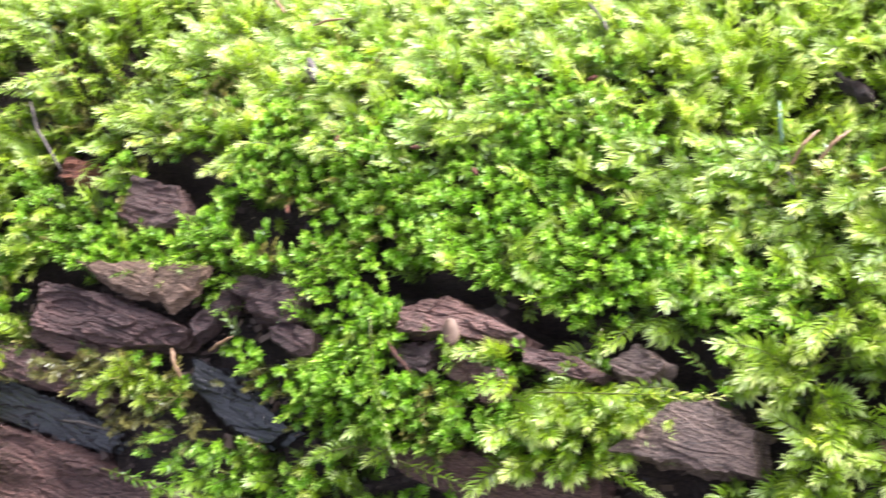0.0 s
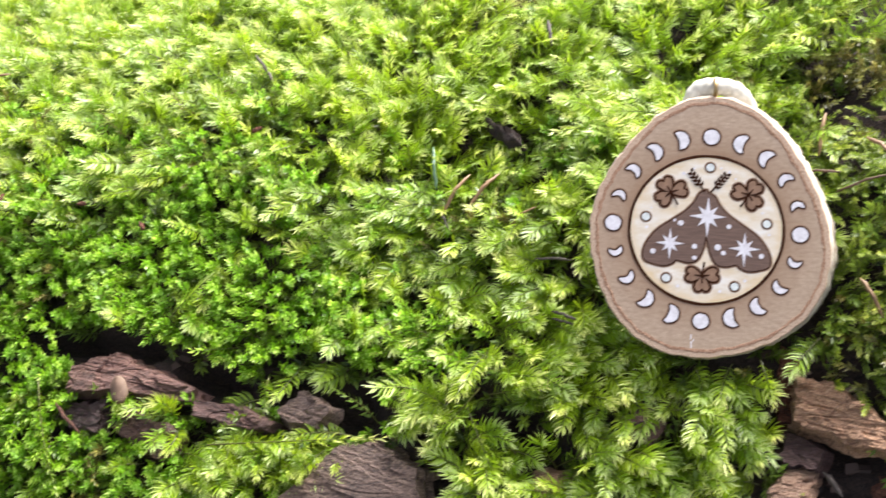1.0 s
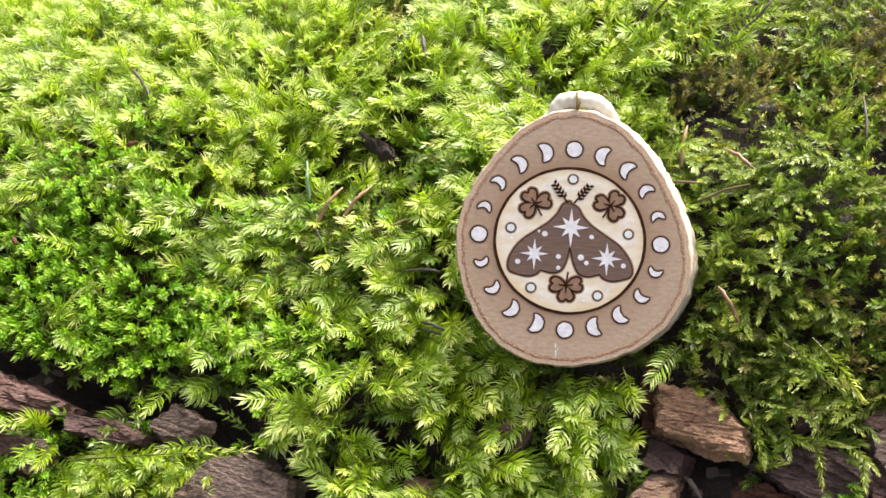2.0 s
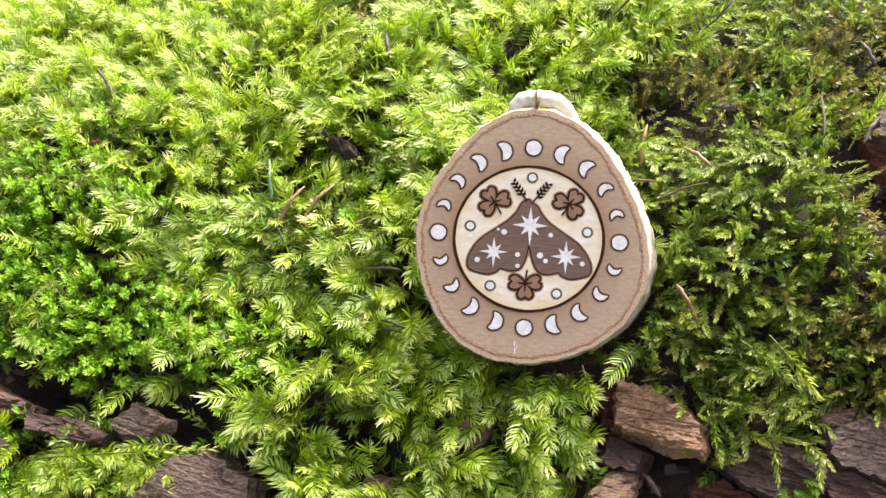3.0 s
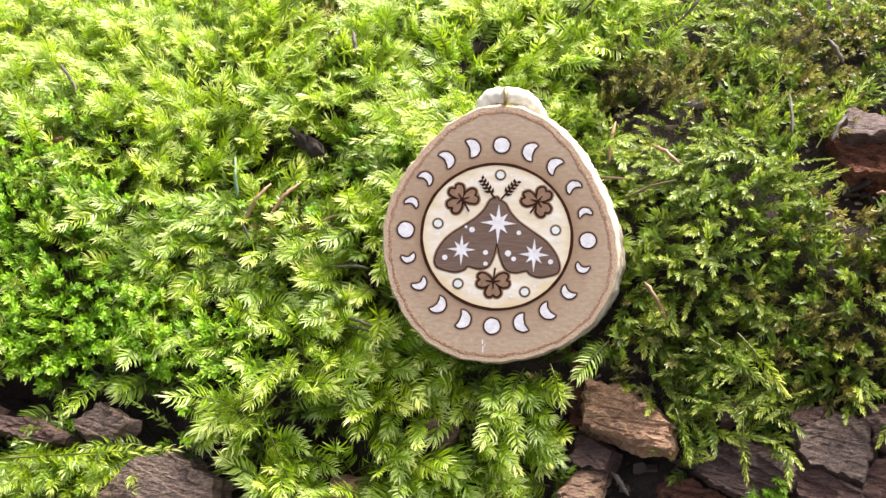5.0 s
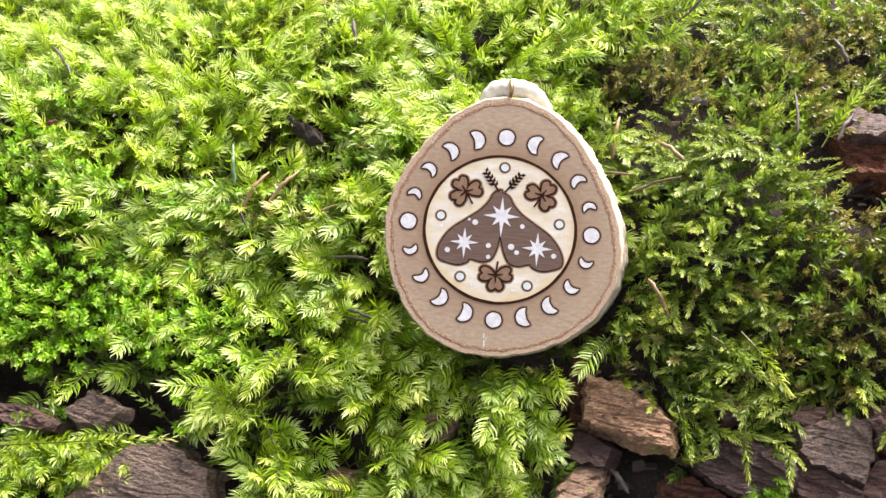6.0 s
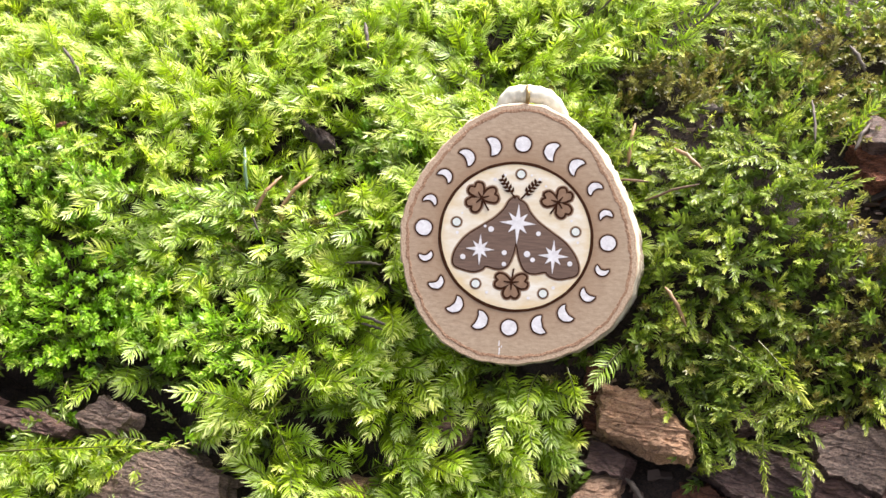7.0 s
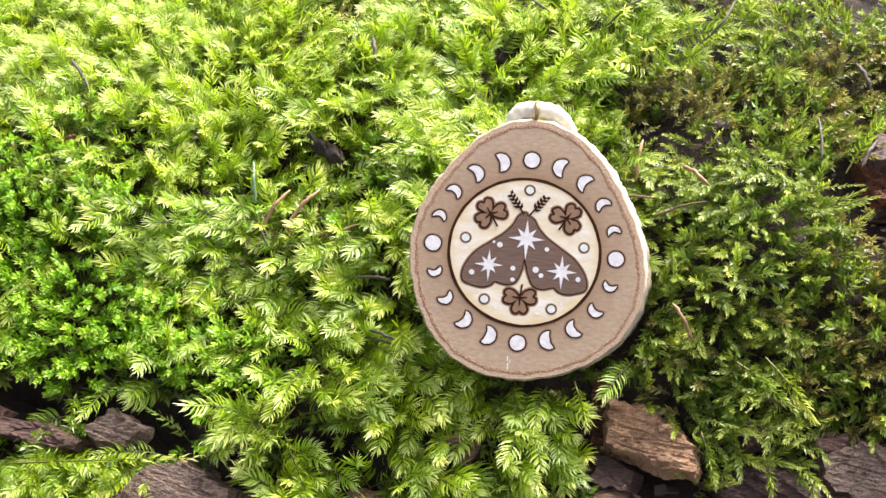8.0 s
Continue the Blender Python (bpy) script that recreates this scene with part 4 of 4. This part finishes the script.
def build_moss(name, label, which, pitch, seed, mat, count, leaf_len, leaf_wid, spread, reach, depth, rise, droop, flat, power=1.0, fresh=1.0, lean=False):
    rng = np.random.default_rng(seed)
    u, s = scatter(pitch, which, rng, 0.8 if which == 3 else 1.0, power=power)
    n, down, along = out_of(u, s)
    ca, cb = clump(u, s, seed * 7)
    r = lambda a: rng.normal(0, a, (len(u), 1))
    first = unit(n * rise + down * (0.30 + r(0.4) + 0.7 * cb[:, None]) + along * (r(0.4) + 1.3 * ca[:, None]))
    bend = unit(first * 0.8 + n * 0.1 + down * (droop + r(0.4)) + along * (r(0.45) + 0.5 * ca[:, None]))
    length = reach * rng.uniform(0.55, 1.3, len(u)) * (0.65 + 0.65 * grain(u * 60, s * 60, seed + 3))
    length = length * np.where(rng.uniform(size=len(u)) > 0.86, 1.45, 1.0)
    bump = 0.010 * (grain(u * 52, s * 52, seed + 5) - 0.5)
    base = on_log(u, s, -depth + bump + rng.uniform(-0.003, 0.001, len(u)))
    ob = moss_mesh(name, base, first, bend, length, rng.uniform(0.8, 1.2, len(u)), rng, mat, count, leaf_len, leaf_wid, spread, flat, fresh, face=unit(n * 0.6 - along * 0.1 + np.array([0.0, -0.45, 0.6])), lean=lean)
    tagged(ob, label, "moss", kind="stuff")


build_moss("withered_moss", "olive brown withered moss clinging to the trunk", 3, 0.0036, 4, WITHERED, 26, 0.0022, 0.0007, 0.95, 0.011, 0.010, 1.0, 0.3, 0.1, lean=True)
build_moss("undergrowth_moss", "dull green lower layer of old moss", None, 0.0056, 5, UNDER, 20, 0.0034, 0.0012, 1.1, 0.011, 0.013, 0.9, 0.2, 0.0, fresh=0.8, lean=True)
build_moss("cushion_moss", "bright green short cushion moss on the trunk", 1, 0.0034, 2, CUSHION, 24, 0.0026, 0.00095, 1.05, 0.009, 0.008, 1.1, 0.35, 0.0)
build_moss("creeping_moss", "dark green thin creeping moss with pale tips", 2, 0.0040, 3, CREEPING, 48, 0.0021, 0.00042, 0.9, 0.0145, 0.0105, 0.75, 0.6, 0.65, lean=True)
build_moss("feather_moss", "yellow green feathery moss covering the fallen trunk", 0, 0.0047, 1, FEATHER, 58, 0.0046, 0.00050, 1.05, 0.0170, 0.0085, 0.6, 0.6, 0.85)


def build_carpet():
    """Coarser moss over the rest of the trunk's upper side."""
    rng = np.random.default_rng(9)
    u, s = np.meshgrid(np.arange(-1.25, 0.97, 0.019), np.arange(-0.42, 0.42, 0.019), indexing="ij")
    u, s = (u + rng.uniform(-0.01, 0.01, u.shape)).ravel(), (s + rng.uniform(-0.01, 0.01, s.shape)).ravel()
    near_patch = (u > -0.53) & (u < 0.19) & (s > -0.36) & (s < 0.10)
    keep = ~near_patch & (grain(u * 9, s * 9, 31) + 0.25 * grain(u * 40, s * 40, 32) > 0.42 + 0.5 * np.clip(np.abs(s) - 0.25, 0, 1) / 0.17)
    u, s = u[keep], s[keep]
    n, down, along = out_of(u, s)
    r = lambda a: rng.normal(0, a, (len(u), 1))
    first = unit(n * 0.7 + down * r(0.5) + along * r(0.6))
    bend = unit(first + along * r(0.5) + down * r(0.5))
    ob = moss_mesh("moss_carpet", on_log(u, s, -0.012), first, bend, rng.uniform(0.02, 0.035, len(u)), rng.uniform(0.8, 1.3, len(u)), rng, FEATHER, 12, 0.013, 0.006, 1.0, 0.3, lean=True)
    tagged(ob, "green moss carpet along the upper side of the log", "moss", kind="stuff")


build_carpet()


def moss_strand(points, seed, mat, leaf_len=0.0036, count=78):
    """One long shoot that hangs free, through a few places (u, s, height)."""
    rng = np.random.default_rng(seed)
    p = [np.array(spot(*q)) for q in points]
    base = np.array([p[0]])
    first, bend = unit(np.array([p[1] - p[0]])), unit(np.array([p[-1] - p[-2]]))
    ln = np.array([sum(np.linalg.norm(b - a) for a, b in zip(p, p[1:]))])
    ob = moss_mesh("moss_strand", base, first, bend, ln, np.array([1.0]), rng, mat, count, leaf_len, leaf_len * 0.19, 0.95, 0.1, 1.15, False, 0.0003)
    tagged(ob, "long pale green moss strand trailing over the bark", "moss", "moss strands")


moss_strand(((-0.2422, -0.2079, 0.0), (-0.2325, -0.2380, 0.005), (-0.2217, -0.2611, 0.004)), 101, FEATHER, 0.003)
moss_strand(((-0.2229, -0.2602, 0.004), (-0.2037, -0.2652, 0.004), (-0.1894, -0.2701, 0.003)), 102, FEATHER, 0.0042, 40)
moss_strand(((-0.1705, -0.2364, 0.004), (-0.1398, -0.2360, 0.007), (-0.1084, -0.2366, 0.006)), 103, FEATHER, 0.0036)
moss_strand(((-0.1503, -0.2589, 0.0), (-0.1385, -0.2640, 0.003), (-0.1269, -0.2689, 0.003)), 105, FEATHER, 0.003)
moss_strand(((-0.3571, -0.2683, 0.0), (-0.3347, -0.2717, 0.003), (-0.3129, -0.2782, 0.003)), 106, CUSHION, 0.0036, 44)
moss_strand(((-0.0805, -0.2268, 0.002), (-0.0733, -0.2444, 0.006), (-0.0646, -0.2615, 0.005)), 107, FEATHER, 0.004)
moss_strand(((-0.0757, -0.2212, 0.002), (-0.0842, -0.2314, 0.007), (-0.0949, -0.2420, 0.007)), 108, FEATHER, 0.004, 46)
moss_strand(((0.1055, -0.1495, 0.0), (0.1146, -0.1361, 0.006), (0.1271, -0.1254, 0.008)), 109, FEATHER, 0.0026)
moss_strand(((0.0530, -0.2331, 0.0), (0.0549, -0.2422, 0.005), (0.0560, -0.2503, 0.005)), 110, CREEPING, 0.0026)
moss_strand(((0.0735, -0.2374, 0.0), (0.0723, -0.2470, 0.005), (0.0727, -0.2574, 0.005)), 111, CREEPING, 0.0024)
moss_strand(((0.0653, -0.2124, 0.002), (0.0734, -0.2204, 0.008), (0.0811, -0.2299, 0.006)), 112, CREEPING, 0.0034)
moss_strand(((0.0742, -0.2114, 0.002), (0.0803, -0.2209, 0.008), (0.0861, -0.2321, 0.006)), 113, CREEPING, 0.0034)
moss_strand(((0.0143, -0.2151, 0.0), (0.0164, -0.2222, 0.005), (0.0169, -0.2301, 0.005)), 114, FEATHER, 0.003, 40)
moss_strand(((-0.1516, -0.2132, 0.002), (-0.1520, -0.2192, 0.005), (-0.1510, -0.2242, 0.004)), 116, FEATHER, 0.003, 36)


def moss_tuft(u, s, ru, rs, number, reach, mat, leaf_len, seed, label):
    """Loose shoots that spread from a small patch over the bark."""
    rng = np.random.default_rng(seed)
    uu, ss = u + rng.normal(0, ru, number), s + rng.normal(0, rs, number)
    n, down, along = out_of(uu, ss)
    r = lambda a: rng.normal(0, a, (number, 1))
    first = unit(n * 0.8 + down * (0.3 + r(0.4)) + along * r(0.7))
    bend = unit(first * 0.6 + down * (0.5 + r(0.4)) + along * r(0.6))
    ob = moss_mesh("moss_tuft", on_log(uu, ss, -0.007), first, bend, reach * rng.uniform(0.6, 1.3, number), rng.uniform(0.8, 1.2, number), rng, mat, 44, leaf_len, leaf_len * 0.14, 0.95, 0.5, 0.9, face=unit(n * 0.6 + np.array([0.0, -0.45, 0.6])))
    tagged(ob, label, "moss", kind="stuff")


moss_tuft(-0.158, -0.2400, 0.014, 0.0055, 70, 0.010, FEATHER, 0.0036, 206, "bright green shaggy moss tuft over the bark wedge")
moss_tuft(-0.378, -0.226, 0.013, 0.003, 30, 0.010, WITHERED, 0.0028, 201, "yellowish olive moss tuft over split bark")
moss_tuft(-0.352, -0.232, 0.012, 0.004, 26, 0.011, FEATHER, 0.0030, 202, "yellow green moss tuft over split bark")
moss_tuft(-0.338, -0.247, 0.010, 0.005, 24, 0.010, WITHERED, 0.0026, 203, "olive moss tuft beside wet bark")
moss_tuft(-0.318, -0.262, 0.010, 0.005, 24, 0.011, CUSHION, 0.0030, 204, "bright green moss tuft over wet bark")
moss_tuft(0.079, -0.262, 0.003, 0.004, 26, 0.007, CUSHION, 0.0020, 205, "small bright green moss tuft between bark slabs")


# ---------------------------------------------------------------- litter
def build_crumbs():
    """Loose crumbs of bark and soil in the bare hollows."""
    rng = np.random.default_rng(41)
    u, s = rng.uniform(-0.5, 0.17, 60000), rng.uniform(-0.30, 0.0, 60000)
    keep = (bareness(u, s) > 0.25) & (strips(u, s, CLEFTS) < 0.05)
    u, s = u[keep][:1300], s[keep][:1300]
    n, down, along = out_of(u, s)
    p = on_log(u, s, -0.0155 + rng.uniform(-0.002, 0.002, len(u)))
    size = 0.0003 + 0.0012 * rng.uniform(0, 1, (len(u), 1)) ** 3
    a = unit(along + rng.normal(0, 0.5, (len(u), 3)))
    b = unit(np.cross(n + rng.normal(0, 0.4, (len(u), 3)), a))
    c = np.cross(a, b)
    long = size * rng.uniform(1.2, 3.0, (len(u), 1))
    thin = size * rng.uniform(0.25, 0.6, (len(u), 1))
    corner = ((-1, -1, -1), (1, -1, -1), (1, 1, -1), (-1, 1, -1), (-1, -1, 1), (1, -1, 1), (1, 1, 1), (-1, 1, 1))
    verts = np.stack([p + a * long * (x + rng.normal(0, 0.3, (len(u), 1))) + b * size * (y + rng.normal(0, 0.3, (len(u), 1))) + c * thin * (z + rng.normal(0, 0.2, (len(u), 1))) for x, y, z in corner], 1).reshape(-1, 3)
    box = ((0, 3, 2, 1), (4, 5, 6, 7), (0, 1, 5, 4), (1, 2, 6, 5), (2, 3, 7, 6), (3, 0, 4, 7))
    faces = [[8 * k + q for q in f] for k in range(len(u)) for f in box]
    me = bpy.data.meshes.new("bark_crumbs")
    me.from_pydata(verts.tolist(), [], faces)
    me.materials.append(CRUMB)
    tagged(new("bark_crumbs", me), "dark brown bark crumbs in the hollows", "bark crumbs", kind="stuff")


build_crumbs()


def needle(points, radius, mat, name, label, category="needle"):
    p = [spot(*q) for q in points]
    fine, rad = [], []
    for a, b in zip(p, p[1:]):
        for k in range(6):
            fine.append(a.lerp(b, k / 6) + Vector((noise.noise(a * 900 + Vector((k, 0, 0))), 0, noise.noise(b * 900 + Vector((0, k, 0))))) * radius * 0.7)
    fine.append(p[-1])
    for k in range(len(fine)):
        x = k / (len(fine) - 1)
        rad.append(radius * (0.35 + 0.65 * min(1, 5 * x, 5 * (1 - x))) * (1 + 0.25 * noise.noise((k * 0.8, radius * 9000, p[0].x * 300))))
    tagged(smooth(part(name, tube(fine, rad, 7), mat)), label, category)


def flake(u, s, h, length, width, thick, turn, mat, name, label, category, jag=0.2):
    """A curled scale or husk lying on the moss."""
    n, down, along = (Vector(v) for v in out_of(np.array(u), np.array(s)))
    c = spot(u, s, h)
    ax = along * math.cos(turn) + down * math.sin(turn)
    wd = n.cross(ax)
    bm = bmesh.new()
    rings = []
    for i in range(13):
        x = i / 12
        w = width * (math.sin(math.pi * (0.08 + 0.86 * x)) ** 0.7) * (1 + jag * noise.noise((x * 5, u * 100, 0)) + 0.7 * max(0.0, jag - 0.2) * noise.noise((x * 17, u * 100, 3)))
        ring = []
        for j in range(14):
            a = 2 * math.pi * j / 14
            cw = math.cos(a)
            p = c + ax * ((x - 0.5) * length) + wd * (cw * w * 0.5) + n * (math.sin(a) * thick * 0.5 - cw * cw * width * 0.12 - 0.1 * length * (x - 0.5) ** 2 + thick * (0.2 + jag) * noise.noise((x * 6, cw * 2, s * 90)) + thick * max(0.0, jag - 0.2) * noise.noise((x * 3, cw * 9, s * 70)))
            ring.append(bm.verts.new(p))
        rings.append(ring)
    for r0, r1 in zip(rings, rings[1:]):
        for j in range(14):
            bm.faces.new((r0[j], r1[j], r1[(j + 1) % 14], r0[(j + 1) % 14]))
    bm.faces.new(rings[0])
    bm.faces.new(rings[-1][::-1])
    bmesh.ops.recalc_face_normals(bm, faces=bm.faces)
    tagged(smooth(part(name, bm, mat)), label, category)


BROWN_TIP = "dry brown conifer needle stuck in the moss"
flake(-0.0743, -0.1140, 0.006, 0.020, 0.0065, 0.004, 0.75, TRUNK, "bark_chip", "dark grey brown bark chip lying in moss", "bark chip", 0.75)
flake(-0.2921, -0.1006, 0.002, 0.016, 0.004, 0.002, 1.1, GREY_TWIG, "bark_chip", "grey bark chip lying in moss", "bark chip", 0.75)
flake(-0.2047, -0.2167, 0.002, 0.010, 0.0072, 0.0012, 1.35, SEED, "seed_husk", "tan seed husk resting on bark", "seed")
flake(0.0669, -0.1186, -0.004, 0.008, 0.004, 0.002, 0.3, GREY_TWIG, "bark_chip", "dark grey brown bark chip lying in moss", "bark chip", 0.75)
for at in ((-0.2692, -0.1366), (-0.2358, -0.1396), (-0.2091, -0.1507), (-0.2844, -0.1662), (-0.1687, -0.1116)):
    flake(*at, 0.003, 0.004, 0.002, 0.0012, at[0] * 40, RED_BARK, "bud_scale", "small reddish brown bud scale on cushion moss", "bud scale")
needle(((-0.0839, -0.1375, 0.004), (-0.0886, -0.1442, 0.003), (-0.0941, -0.1520, -0.001)), 0.0007, NEEDLE, "dry_needle", BROWN_TIP)
needle(((-0.0734, -0.1375, 0.004), (-0.0784, -0.1432, 0.003), (-0.0850, -0.1510, -0.001)), 0.0007, NEEDLE, "dry_needle", BROWN_TIP)
needle(((-0.0587, -0.1548, 0.002), (-0.0637, -0.1569, 0.002), (-0.0682, -0.1599, 0.0)), 0.00041, NEEDLE, "dry_needle", BROWN_TIP)
needle(((-0.0983, -0.1253, 0.005), (-0.0973, -0.1335, 0.004), (-0.0965, -0.1417, 0.0)), 0.0007, GREEN_NEEDLE, "green_needle", "grey green conifer needle standing in the moss")
needle(((-0.0942, -0.1511, 0.0), (-0.0927, -0.1548, 0.002), (-0.0909, -0.1588, 0.0)), 0.00041, GREY_TWIG, "twig", "thin grey twig in the moss", "twig")
needle(((-0.0590, -0.1744, 0.0), (-0.0520, -0.1755, 0.001), (-0.0464, -0.1763, 0.0)), 0.00048, GREY_TWIG, "twig", "thin grey twig in the moss", "twig")
needle(((-0.0528, -0.1949, 0.0), (-0.0481, -0.1969, 0.002), (-0.0434, -0.1989, 0.0)), 0.00054, GREY_TWIG, "twig", "thin grey twig in the moss", "twig")
needle(((-0.0524, -0.1975, 0.0), (-0.0485, -0.1990, 0.001), (-0.0448, -0.2000, 0.0)), 0.00048, GREY_TWIG, "twig", "thin grey twig in the moss", "twig")
needle(((-0.1815, -0.0632, 0.005), (-0.1760, -0.0711, 0.004), (-0.1705, -0.0794, 0.0)), 0.00068, GREY_TWIG, "twig", "short broken twig in the moss", "twig")
needle(((0.0467, -0.1929, 0.004), (0.0503, -0.1990, 0.004), (0.0525, -0.2048, 0.0)), 0.00068, NEEDLE, "dry_stalk", "tan dry grass stalk lying in the moss", "stalk")
needle(((0.0525, -0.1431, 0.003), (0.0567, -0.1471, 0.003), (0.0612, -0.1523, 0.0)), 0.00068, NEEDLE, "dry_stalk", "tan dry grass stalk lying in the moss", "stalk")
needle(((0.0404, -0.1295, 0.004), (0.0386, -0.1372, 0.003), (0.0372, -0.1447, 0.0)), 0.00075, NEEDLE, "dry_needle", BROWN_TIP)
needle(((0.0996, -0.1264, 0.004), (0.0993, -0.1346, 0.003), (0.0985, -0.1441, 0.0)), 0.00048, GREY_TWIG, "twig", "thin grey twig in the moss", "twig")
needle(((0.1160, -0.0978, 0.003), (0.1180, -0.1029, 0.003), (0.1200, -0.1084, 0.0)), 0.00075, GREY_TWIG, "twig", "short broken twig in the moss", "twig")
needle(((0.1101, -0.1497, 0.004), (0.1132, -0.1440, 0.006), (0.1171, -0.1375, 0.004)), 0.00068, GREY_TWIG, "twig", "dark twig leaning on rotten bark", "twig")
needle(((0.0307, -0.2503, -0.006), (0.0338, -0.2544, -0.005), (0.0361, -0.2589, -0.006)), 0.00088, GREY_TWIG, "twig", "thin grey twig in the moss", "twig")
needle(((-0.0604, -0.0597, 0.004), (-0.0594, -0.0660, 0.003), (-0.0584, -0.0720, 0.0)), 0.00075, GREY_TWIG, "twig", "short broken twig in the moss", "twig")
needle(((-0.0050, -0.0450, 0.006), (0.0014, -0.0512, 0.010), (0.0083, -0.0555, 0.006)), 0.00054, GREY_TWIG, "twig", "thin dark twig arching over the moss", "twig")
needle(((0.0629, -0.0793, 0.002), (0.0725, -0.0739, 0.008), (0.0773, -0.0633, 0.009)), 0.00054, GREY_TWIG, "twig", "thin dark twig arching over the moss", "twig")
needle(((0.0293, -0.0627, 0.002), (0.0380, -0.0585, 0.008), (0.0467, -0.0549, 0.009)), 0.00048, GREY_TWIG, "twig", "thin dark twig arching over the moss", "twig")
needle(((0.1221, -0.1679, 0.002), (0.1256, -0.1685, 0.003), (0.1334, -0.1693, 0.002)), 0.00061, NEEDLE, "dry_needle", BROWN_TIP)
needle(((-0.3286, -0.2207, 0.002), (-0.3262, -0.2263, 0.003), (-0.3236, -0.2324, 0.0)), 0.00082, NEEDLE, "broken_stick", "short broken stick on bark", "stick")
needle(((-0.3123, -0.2215, 0.0), (-0.3069, -0.2191, 0.002), (-0.3011, -0.2159, 0.002)), 0.00068, NEEDLE, "dry_needle", BROWN_TIP)
needle(((-0.2302, -0.2191, 0.003), (-0.2246, -0.2251, 0.003), (-0.2183, -0.2309, 0.0)), 0.00068, RED_BARK, "dry_needle", "reddish brown needle across the bark")
needle(((-0.3040, -0.0702, 0.003), (-0.2983, -0.0676, 0.004), (-0.2916, -0.0649, 0.003)), 0.00061, NEEDLE, "dry_needle", BROWN_TIP)
needle(((-0.3390, -0.0397, 0.003), (-0.3324, -0.0483, 0.004), (-0.3246, -0.0569, 0.003)), 0.00082, NEEDLE, "dry_needle", BROWN_TIP)
needle(((-0.4356, -0.1081, 0.004), (-0.4265, -0.1220, 0.004), (-0.4093, -0.1402, 0.0)), 0.00068, GREY_TWIG, "twig", "thin grey twig in the moss", "twig")
needle(((-0.3856, -0.2494, -0.006), (-0.3739, -0.2500, -0.004), (-0.3592, -0.2528, -0.006)), 0.00061, GREY_TWIG, "twig", "thin grey twig on wet bark", "twig")
needle(((0.0279, -0.1529, 0.002), (0.0360, -0.1548, 0.006), (0.0437, -0.1570, 0.006)), 0.00041, SEED, "moss_stalk", "pale bare moss stalk sticking out", "stalk")
needle(((0.0416, -0.1605, 0.000), (0.0511, -0.1619, 0.006), (0.0596, -0.1619, 0.006)), 0.00041, SEED, "moss_stalk", "pale bare moss stalk sticking out", "stalk")
